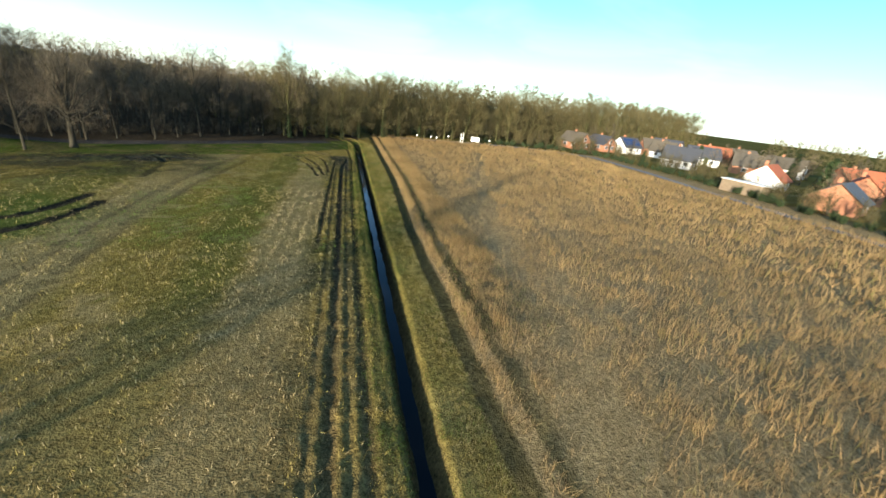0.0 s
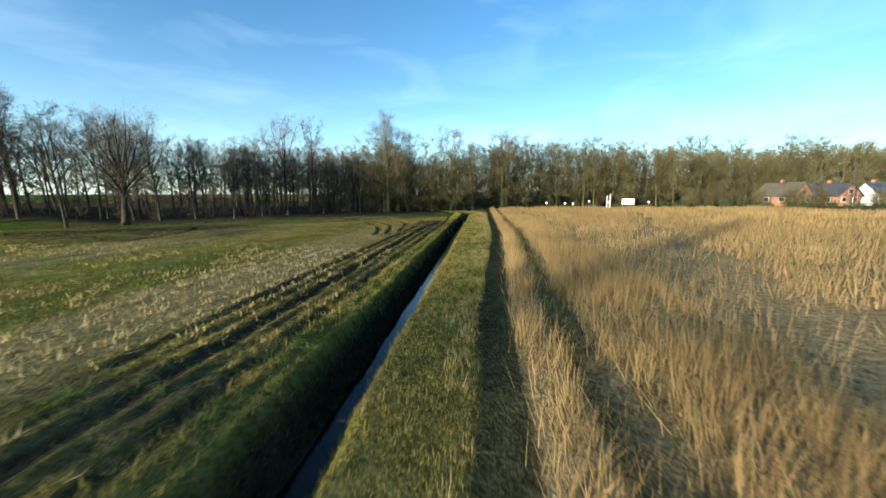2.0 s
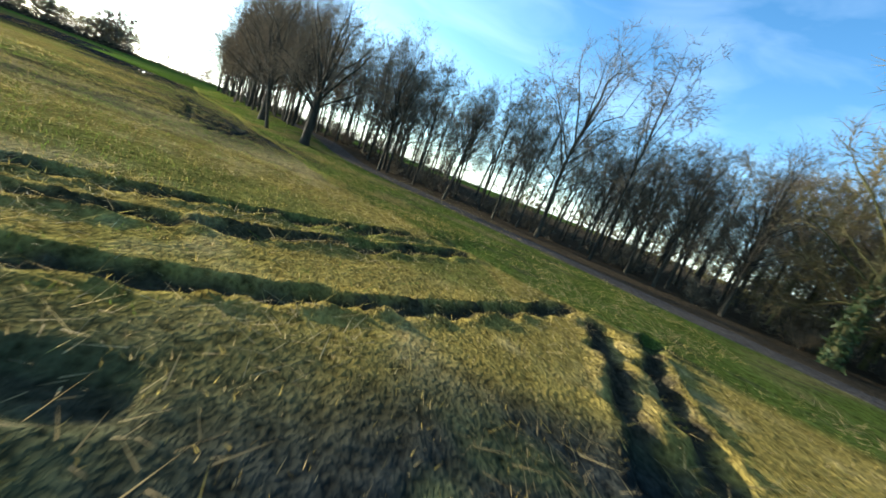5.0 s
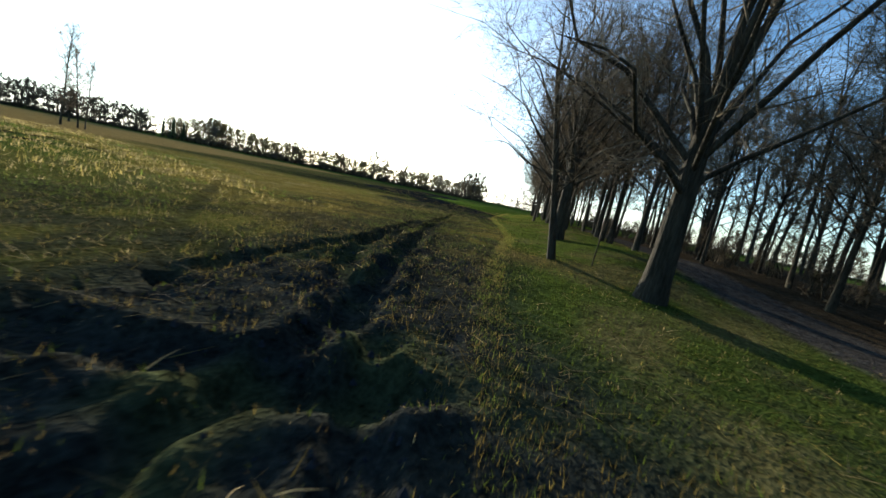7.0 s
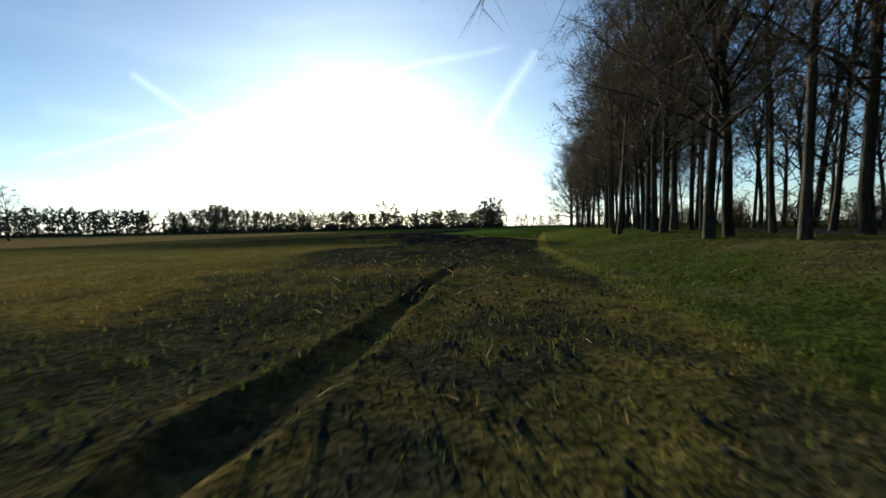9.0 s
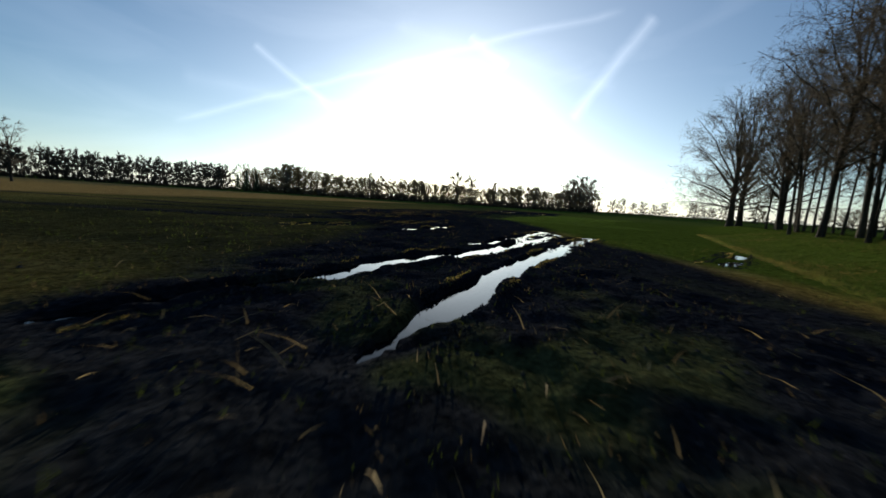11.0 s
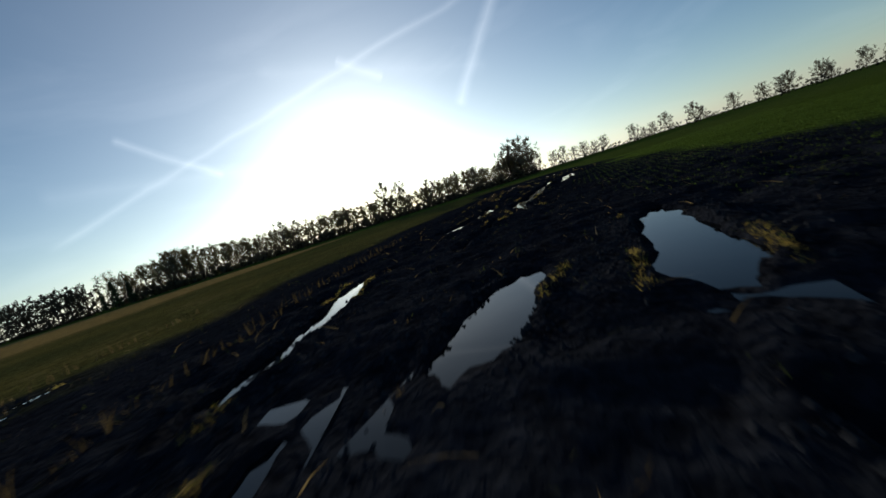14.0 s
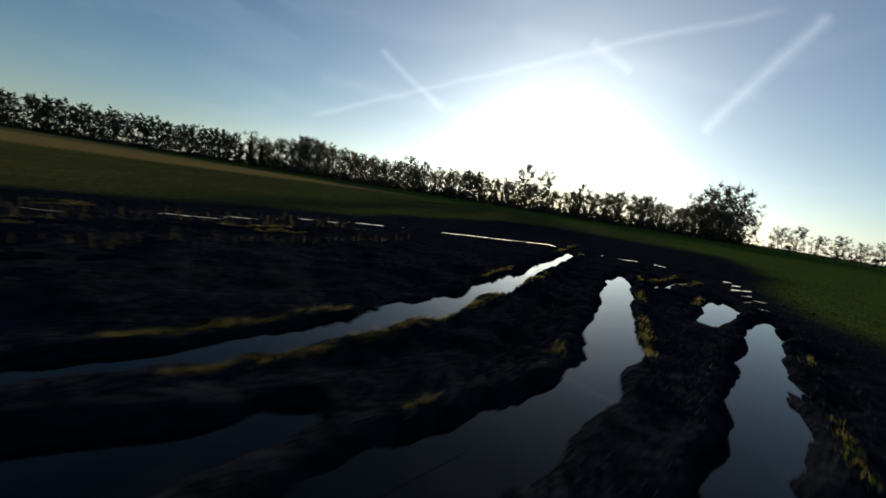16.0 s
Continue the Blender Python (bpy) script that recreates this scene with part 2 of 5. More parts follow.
def rounded(pts):
    """A polyline with its corners cut once."""
    p = np.asarray(pts, float)
    q = np.empty((2 * len(p) - 2, 2))
    q[0::2], q[1::2] = 0.75 * p[:-1] + 0.25 * p[1:], 0.25 * p[:-1] + 0.75 * p[1:]
    q[0], q[-1] = p[0], p[-1]
    return q


def stroke_distance(x, y, pts):
    """Distance to a polyline and how far along it (0 to 1) the nearest place is."""
    best, along = np.full(np.shape(x), 1e9), np.zeros(np.shape(x))
    pts = np.asarray(pts, float)
    seg = np.hypot(*np.diff(pts, axis=0).T)
    run, whole = 0.0, seg.sum()
    for k in range(len(pts) - 1):
        a, d = pts[k], pts[k + 1] - pts[k]
        s = np.clip(((x - a[0]) * d[0] + (y - a[1]) * d[1]) / (d @ d), 0, 1)
        r = np.hypot(x - a[0] - s * d[0], y - a[1] - s * d[1])
        near = r < best
        along = np.where(near, (run + s * seg[k]) / whole, along)
        best = np.where(near, r, best)
        run += seg[k]
    return best, along


# wheel ruts: (u, v) control points, half width, depth, water or not
MUD_RUTS = [
    ([(-3.5, 12), (-1.6, 16), (-0.2, 18.5), (1.2, 22), (2.5, 25.5), (3.5, 28)], 0.29, 0.17, True),
    ([(-0.5, 12), (1, 17.5), (2.4, 21), (3.7, 24.5), (4.9, 27.5)], 0.27, 0.16, True),
    ([(0.2, 21.5), (0.9, 23.4), (3.2, 30)], 0.28, 0.13, True),
    ([(6.3, 20.3), (7.4, 21.3), (10, 25)], 0.22, 0.12, True),
    ([(-7.8, 22.9), (-7.0, 24.7), (-5.9, 27), (-5.05, 29.1), (-4.25, 30.7), (-2.5, 33.7)], 0.17, 0.13, True),
    ([(-4.2, 23.2), (-3.4, 24.6), (-2.5, 26.6), (-1.9, 28.6)], 0.22, 0.14, True),
    ([(-6.4, 24.2), (-5.4, 26.5), (-4.4, 28.5), (-3.9, 29.5), (-3.2, 30.9), (-1.9, 33.8)], 0.22, 0.15, True),
    ([(-9.3, 32.7), (-8, 33.7), (-6.7, 35.3), (-5.2, 37.6), (-4.2, 39.6)], 0.34, 0.17, True),
    ([(-7.7, 32.1), (-7.1, 32.6), (-6.5, 33.4), (-5.8, 34.4)], 0.22, 0.13, True),
    ([(-9.2, 34.2), (-8.3, 36), (-7.9, 39.5), (-7.6, 44.3)], 0.19, 0.16, True),
    ([(-7.0, 36.5), (-6.75, 38.5), (-6.65, 40), (-6.4, 42.4)], 0.17, 0.16, True),
    ([(-10.8, 40.4), (-11.4, 42), (-13.2, 48.5)], 0.14, 0.12, True),
    ([(-6.0, 37.2), (-5.55, 38.8), (-5.1, 40.2), (-4.7, 41.3)], 0.26, 0.16, True),
    ([(-5.0, 36.4), (-4.75, 38.3), (-4.2, 40.0)], 0.3, 0.16, True),
    ([(-5.4, 42.5), (-5.2, 43.8), (-5.3, 41.2)], 0.14, 0.1, True),
    ([(-6.6, 44.5), (-6.2, 45.2), (-5.5, 46.3)], 0.22, 0.14, True),
    ([(-4.8, 44.6), (-4.3, 45.6), (-3.4, 47.5)], 0.28, 0.15, True),
    ([(-8.6, 44.8), (-8.2, 46.4), (-8.0, 49.6)], 0.15, 0.12, True),
    ([(-6.2, 49), (-5.7, 50.2), (-4.5, 53)], 0.14, 0.11, True),
    ([(-2.7, 61.4), (-1.7, 64), (-0.3, 65.6), (2.1, 70.4), (2.7, 74.4)], 0.22, 0.15, True),
    ([(-1.7, 59.4), (-0.9, 60.9), (-0.1, 62.4)], 0.4, 0.13, True),
    ([(-3.5, 53.4), (-3.3, 55.6), (-2.2, 58), (-1.1, 59.8), (0.1, 63.4), (1.6, 66.2), (2.6, 68.3), (4.0, 72.2)], 0.34, 0.16, True),
    ([(-6.4, 53.4), (-5.5, 55), (-4.5, 56.2), (-3.8, 58.4), (-3.5, 60.4)], 0.26, 0.14, True),
    ([(-4.6, 62), (-3.6, 66), (-2.4, 71), (-1.2, 76)], 0.14, 0.1, True),
    ([(0.6, 62.6), (2.4, 65.0), (3.3, 67), (4.2, 69.6), (6.0, 73.6)], 0.42, 0.17, True),
    ([(-1.6, 66), (-1.3, 69.5), (0.7, 74.4), (2.2, 80)], 0.16, 0.12, True),
    ([(4.0, 71.6), (5.4, 74.3), (5.9, 76.7), (6.3, 80.6), (6.9, 89)], 0.2, 0.14, True),
    ([(6.1, 72.2), (7.1, 74.4), (7.5, 75.5), (7.6, 77.7), (7.95, 82)], 0.23, 0.15, True),
    ([(7.5, 72.8), (8.5, 75.2), (9.1, 77.2), (10.0, 79.8)], 0.24, 0.16, True),
    ([(8.8, 78.2), (9.3, 79.6), (9.8, 81)], 0.22, 0.13, True),
    ([(8.3, 80.4), (9.0, 82), (9.6, 83.5)], 0.16, 0.12, True),
    ([(-11, -32), (-8.8, -26), (-6.4, -19.8), (-4.4, -12.5), (-1.8, -2)], 0.22, 0.1, False),
    ([(0.4, -4), (2.3, 3), (4.3, 9.2), (9.2, 23)], 0.2, 0.035, False),
    ([(-2.0, 15.8), (-1.2, 17.3), (-0.3, 19.0)], 0.34, 0.17, True),
    ([(-10.6, 32.0), (-9.2, 32.8), (-7.6, 34.1)], 0.42, 0.17, True),
    ([(-16, 24), (-11, 26), (-6, 31)], 0.35, 0.1, False),
    ([(-20, 29), (-14, 31), (-9, 36)], 0.35, 0.1, False),
]
# prints of tractor tyres, with lugs across
TREADS = [([(-6.15, 37), (-5.95, 40), (-5.8, 43)], 0.3), ([(-2.6, 53), (-2.3, 57), (-0.4, 60), (2, 63.4)], 0.28), ([(-1.0, 53), (-0.6, 57), (1.2, 60), (4, 64)], 0.28), ([(4.8, 64), (6.2, 68), (7.6, 71)], 0.3), ([(0.5, 19), (2, 22.6), (3.6, 26)], 0.2), ([(6.75, 74.4), (6.85, 77), (6.95, 80)], 0.26), ([(7.9, 73.4), (8.9, 75.4), (9.9, 78)], 0.26)]
# ruts beside the ditch and in the turning place at the wood's edge (x, y)
FIELD_RUTS = [
    ([(-2.5, -5), (-2.35, 48), (-2.15, 62), (-2.4, 72), (-3.5, 79), (-6.0, 83)], 0.24, 0.13),
    ([(-3.75, -5), (-3.6, 46), (-3.5, 58), (-2.9, 62), (-2.7, 63.5), (-3.1, 64.8), (-4.2, 65.6), (-6.3, 66.7), (-8.8, 68)], 0.26, 0.14),
    ([(-1.75, -5), (-1.75, 50), (-1.8, 60)], 0.13, 0.05),
    ([(-3.1, -5), (-3.05, 48), (-2.8, 56)], 0.13, 0.06),
    ([(-4.4, -5), (-4.3, 46), (-4.2, 56)], 0.13, 0.06),
    ([(-5.0, 30), (-4.7, 48), (-4.6, 56), (-4.4, 61.5)], 0.2, 0.1),
    ([(-2.0, 61), (-1.95, 63.4), (-2.3, 64.9), (-3.2, 66), (-4.3, 66.6), (-6.8, 67.9), (-9, 69.6)], 0.24, 0.14),
    ([(-6.2, 51), (-7.6, 57.4), (-10, 62), (-13.5, 66.4)], 0.24, 0.12),
    ([(-5.6, 52), (-6.8, 58.6), (-8.8, 62.4), (-11.6, 65.6)], 0.24, 0.12),
    ([(-5.1, 54), (-5.7, 60.1), (-6.3, 62.5), (-7.5, 64.8), (-9.4, 67.6)], 0.2, 0.13),
    ([(-29, 30), (-25.5, 31.3), (-23.2, 34), (-22.6, 39)], 0.4, 0.12),
    ([(-28, 26.6), (-24, 28.6), (-21.6, 32), (-21, 37)], 0.4, 0.12),
    ([(-16.5, 20), (-17.6, 38), (-15.0, 60)], 0.25, 0.05),
    ([(-18.3, 20), (-19.3, 38), (-16.8, 61)], 0.25, 0.05),
    ([(-22.0, 46), (-22.4, 50.5), (-23.2, 54.1), (-25.2, 56.6)], 0.35, 0.1),
    ([(-31, 40), (-28, 46), (-25.3, 51.3), (-24.3, 54)], 0.25, 0.06),
    ([(-20.0, 55.4), (-22.2, 56.3), (-23.7, 56.3), (-26.2, 54.9), (-28.8, 53.2), (-33, 50.4), (-38, 47.4)], 0.3, 0.12),
    ([(-22.0, 58.6), (-25.2, 56.6), (-26.6, 53.9), (-30.6, 50.6), (-36.8, 47.2)], 0.26, 0.1),
]
FIELD_RUTS = [(rounded(p), h, d) for p, h, d in FIELD_RUTS]
MUD_RUTS = [(rounded(p), h, d, w) for p, h, d, w in MUD_RUTS]
VERGE = [(-9.0, -40), (-6, -30.2), (-5.4, -27.2), (-4.0, -22.6), (-1.0, -14.3), (2.7, 3.1), (4.7, 9.2), (9.6, 23.5), (18, 46), (34, 88)]


def ditch_line(y):
    return -0.75 - 0.05 * np.maximum(0, np.asarray(y, float) - 81) ** 1.9


def lane(y):
    """How far the wheel tracks beside the strip drift from the ditch."""
    return 0.8 * ease(30, 54, np.asarray(y, float))


def verge_u(v):
    p = np.array(VERGE)
    return np.interp(v, p[:, 1], p[:, 0])


def heights(x, y):
    x, y = np.asarray(x, float), np.asarray(y, float)
    u, v = to_field(x, y)
    z = 0.03 * lattice_noise(x, y, 3.0, 1) + 0.015 * lattice_noise(x, y, 0.8, 2)
    mud = mud_mask(x, y)
    z += mud * (0.04 * lattice_noise(x, y, 0.55, 3) + 0.045 * np.abs(lattice_noise(x, y, 0.27, 4)) - 0.015)
    d = x - ditch_line(y)
    wall = 0.06 * lattice_noise(x, y, 1.3, 5) + 0.05 * lattice_noise(x, y, 0.5, 6)
    reach = ease(100, 94, y)
    z -= reach * 0.95 * ease(1.0, 0.22, np.where(d < 0, np.abs(d) * 1.3, np.abs(d) * 1.25) + wall)
    rutted = (x > -42) & (x < 0) & (y > -8) & (y < 86)
    if rutted.any():
        xr, yr, add = x[rutted], y[rutted], np.zeros(rutted.sum())
        rough = 0.09 * lattice_noise(xr, yr, 0.6, 8) + 0.06 * lattice_noise(xr, yr, 0.25, 7)
        for pts, half, deep in FIELD_RUTS:
            r = stroke_distance(xr, yr, pts)[0] + rough
            soft = deep * (0.5 + 0.5 * ease(40, 54, yr))
            r = r + ease(50, 57, yr) * 0.9 * rough
            add += -soft * ease(half * 1.1, half * 0.4, r) + soft * (0.32 + 0.4 * rough / 0.07) * np.exp(-((r - half * 1.45) / (half * 0.4)) ** 2)
        z[rutted] += np.clip(add, -0.24, 0.12)
    near = (v > -45) & (v < 100) & (u > -25) & (u < 25)
    if near.any():
        un, vn, add = u[near], v[near], np.zeros(near.sum())
        wob = 0.09 * lattice_noise(un, vn, 0.9, 9) + 0.05 * lattice_noise(un, vn, 0.3, 10)
        cut = np.zeros(near.sum())
        for pts, half, deep, wet in MUD_RUTS:
            r, s = stroke_distance(un, vn, pts)
            r = r / (0.3 + 0.7 * ease(0, 0.14, s) * ease(1, 0.86, s)) + wob * (0.7 + half)
            cut = np.minimum(cut, -deep * ease(half * 1.15, half * 0.6, r))
            add += deep * (0.24 + 0.3 * lattice_noise(un, vn, 0.7, 13)) * np.exp(-((r - half * 1.45) / (half * 0.3 + 0.04)) ** 2)
        for pts, half in TREADS:
            r, s = stroke_distance(un, vn, pts)
            run = np.hypot(*np.diff(np.array(pts), axis=0).T).sum()
            add += ease(half, half * 0.7, r) * (0.034 * np.sin(2 * np.pi * s * run / 0.22) - 0.035)
        z[near] += np.where(cut < -0.02, cut, cut + np.minimum(add, 0.1))
    z += 0.7 * ease(0.8, 6.0, u - verge_u(v)) * ease(-26, -16, v) * ease(75, 50, v)
    return z


def row_edge(v):
    return np.interp(v, [20, 35, 48, 58, 66, 74, 80, 90], [6, 0, -4.0, -1.0, 2.0, 8, 11, 14])


def mud_mask(x, y):
    u, v = to_field(x, y)
    centre = np.interp(v, [-40, 0, 14, 30, 45, 60, 75, 100], [-9, -3, 0, -3.5, -6.5, -2.5, 3.5, 9])
    half = np.interp(v, [-40, -24, -10, 10, 20, 40, 60, 100], [2.2, 2.2, 2.4, 5.5, 6, 6, 6, 6])
    half = np.where(u < centre, np.interp(v, [-40, -24, -10, 8, 14, 26, 34, 100], [2.2, 2.2, 2.4, 4.4, 2.2, 1.6, 5.5, 6]), half)
    m = ease(half + 2.0, half, np.abs(u - centre) + 1.2 * lattice_noise(x, y, 4.0, 11)) * ease(-37, -31, v) * (0.62 + 0.38 * ease(-16, -6, v)) * ease(110, 95, v) * (1 - 0.8 * ease(-24.5, -20.5, v) * ease(5, -5, v))
    turn, _ = stroke_distance(x, y, [(-2.6, 57), (-2.6, 62), (-3.4, 64.6)])
    m = np.maximum(m, 0.6 * ease(2.2, 0.7, turn + 1.0 * lattice_noise(x, y, 2.0, 12)))
    return m


def field_colours(x, y):
    """Base colour and wetness of the ground at each place, with some shade painted in."""
    u, v = to_field(x, y)
    n1, n2, n3 = lattice_noise(x, y, 6.0, 21), lattice_noise(x, y, 1.6, 22), lattice_noise(x, y, 0.5, 23)

    def mixin(base, colour, w):
        return base * (1 - w[:, None]) + np.array(colour) * w[:, None]

    c = np.tile(np.array((0.183, 0.138, 0.036)), (len(x), 1))
    c = mixin(c, (0.10, 0.112, 0.02), ease(0.1, 1.0, n1 + 0.5 * n2 + 0.3 * n3) * 0.55)
    c = mixin(c, (0.27, 0.20, 0.09), ease(0.1, 0.9, n2 + 0.6 * n3) * 0.6)
    # bands along the ditch in the stubble
    band = x + 0.5 * n1 + 0.25 * n2
    left = (x < -1.7) & (y < 66)
    c = mixin(c, (0.225, 0.178, 0.085), left * ease(-9.8, -7.8, band + 0.6 * n3) * ease(-4.6, -5.8, band) * ease(62, 48, y) * 0.75)
    c = mixin(c, (0.082, 0.09, 0.022), left * ease(-13.0, -11.5, band) * ease(-8.6, -9.6, band) * 0.7)
    c = mixin(c, (0.225, 0.178, 0.085), left * ease(-23.5, -20, band + 0.8 * n3) * ease(-15.5, -17.5, band) * 0.7)
    c = mixin(c, (0.082, 0.09, 0.022), left * ease(-30, -27, band) * ease(-22, -24, band) * 0.7)
    c = mixin(c, (0.055, 0.054, 0.024), left * ease(-6.0, -5.0, x) * ease(-0.6, 0.2, n2 + n3) * ease(67, 62, y) * 0.85)
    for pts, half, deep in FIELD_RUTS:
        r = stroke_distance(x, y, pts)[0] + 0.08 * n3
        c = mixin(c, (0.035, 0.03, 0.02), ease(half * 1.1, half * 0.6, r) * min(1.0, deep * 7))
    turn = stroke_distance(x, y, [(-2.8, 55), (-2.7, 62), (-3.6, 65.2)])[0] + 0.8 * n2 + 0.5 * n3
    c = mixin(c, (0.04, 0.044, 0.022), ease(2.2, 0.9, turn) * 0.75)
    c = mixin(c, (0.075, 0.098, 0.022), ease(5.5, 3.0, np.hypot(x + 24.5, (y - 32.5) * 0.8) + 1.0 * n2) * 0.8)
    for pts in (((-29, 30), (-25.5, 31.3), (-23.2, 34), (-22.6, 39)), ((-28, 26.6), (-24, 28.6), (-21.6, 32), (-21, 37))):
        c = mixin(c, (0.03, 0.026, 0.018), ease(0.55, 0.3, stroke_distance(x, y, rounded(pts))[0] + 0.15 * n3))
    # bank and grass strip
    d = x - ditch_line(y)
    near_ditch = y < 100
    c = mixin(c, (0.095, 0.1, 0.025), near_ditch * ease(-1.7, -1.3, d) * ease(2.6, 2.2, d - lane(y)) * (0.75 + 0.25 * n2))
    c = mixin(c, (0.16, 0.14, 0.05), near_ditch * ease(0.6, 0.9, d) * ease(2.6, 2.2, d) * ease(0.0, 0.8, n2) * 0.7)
    # wet ditch bottom, and the shade on its sides painted in as dark colour
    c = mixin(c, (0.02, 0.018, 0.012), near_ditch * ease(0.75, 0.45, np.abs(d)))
    # field of tall dry grass and the wheel tracks beside it
    tall = (x > 2.2 + lane(y)) & (y < 106) & (x < 75)
    c = mixin(c, (0.30, 0.215, 0.105), tall * np.ones_like(x))
    c = mixin(c, (0.03, 0.036, 0.02), (y < 97) * ease(0.5, 0.34, np.abs(x - 2.05 - lane(y) + 0.1 * n2)) * 0.95)
    c = mixin(c, (0.06, 0.06, 0.028), (y < 97) * ease(0.42, 0.3, np.abs(x - 3.65 - lane(y) + 0.1 * n2)) * 0.85)
    soil = ease(-40, -30, v) * ease(8, 0, v) * ease(-14, -8, u - verge_u(v) + n1) * ease(0.3, -0.2, u - verge_u(v))
    c = mixin(c, (0.034, 0.034, 0.02), soil * ease(-0.7, 0.3, n2 + 0.7 * n3) * 0.85)
    # verge and wood floor
    side = u - verge_u(v) + 0.25 * n2
    wood = ease(-0.2, 0.3, side) * (v > -75) * (x < 0)
    # verge green lowered, so the shade beside the wood is in the colour
    c = mixin(c, (0.056, 0.076, 0.016), wood)
    c = mixin(c, (0.13, 0.10, 0.045), wood * ease(0.0, 0.7, n1 * 0.5 + n2) * 0.6 * (v < 0))
    c = mixin(c, (0.03, 0.03, 0.018), wood * ease(0.35, 0.9, n3 + 0.6 * lattice_noise(x, y, 2.7, 24)) * 0.7 * (v < 4))
    deep = ease(7.5, 10.0, side) * (v < 62) * (v > -75) * (x < 0)
    c = mixin(c, (0.06, 0.045, 0.028), deep)
    path, _ = stroke_distance(u, v, [(-0.8, -60), (1.2, -42), (2.9, -29), (5.6, -20), (10.5, -6), (15, 6)])
    c = mixin(c, (0.062, 0.056, 0.05), ease(1.6, 1.2, path + 0.15 * n2))
    north = (y > 105 - 0.3 * (x < 0)) & (x > -5)
    c = mixin(c, (0.085, 0.085, 0.03), north * np.ones_like(x) * 0.8)
    # open fields beyond the mud
    far = ease(6, 18, v)
    green = far * ease(0, 2.0, u - row_edge(v) + n1)
    c = mixin(c, (0.055, 0.085, 0.014), green)
    c = mixin(c, (0.06, 0.085, 0.018), far * ease(62, 90, v + 0.25 * u))
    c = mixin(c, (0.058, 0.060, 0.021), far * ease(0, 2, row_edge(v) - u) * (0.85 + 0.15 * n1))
    # olive stubble seen against the sun: its backlit darkness is painted in
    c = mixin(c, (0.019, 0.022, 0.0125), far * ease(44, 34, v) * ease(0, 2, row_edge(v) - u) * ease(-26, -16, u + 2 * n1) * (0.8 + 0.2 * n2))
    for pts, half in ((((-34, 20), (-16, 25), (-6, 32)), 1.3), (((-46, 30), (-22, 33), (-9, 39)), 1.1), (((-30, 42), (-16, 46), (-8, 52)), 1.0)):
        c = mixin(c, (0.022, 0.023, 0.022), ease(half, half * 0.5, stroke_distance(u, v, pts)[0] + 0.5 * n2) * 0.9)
    tan = ease(6, 14, -u - 30 + 0.12 * v + 2 * n1) * ease(-40, 10, v) * ease(150, 120, v)
    c = mixin(c, (0.24, 0.165, 0.06), tan)
    c = mixin(c, (0.05, 0.08, 0.016), ease(120, 150, v))
    m = mud_mask(x, y)
    for k in (4, 6, 35, 36):
        pts, half = MUD_RUTS[k][:2]
        m = np.maximum(m, ease(half * 2.0, half * 1.1, stroke_distance(u, v, pts)[0] + 0.12 * n3))
    weight = np.clip(m * 1.3 + 0.12 * n2 * m, 0, 1)
    c = mixin(c, (0.0115, 0.0135, 0.0185), weight)
    c = mixin(c, (0.026, 0.028, 0.024), weight * ease(14, 5, v))
    c = mixin(c, (0.05, 0.06, 0.018), m * ease(0.1, 0.7, n2 + 0.6 * n3) * 0.8 * ease(20, 8, v))
    return np.clip(c * (1 + 0.15 * n3[:, None]), 0.006, 0.8), np.clip(m, 0, 1)


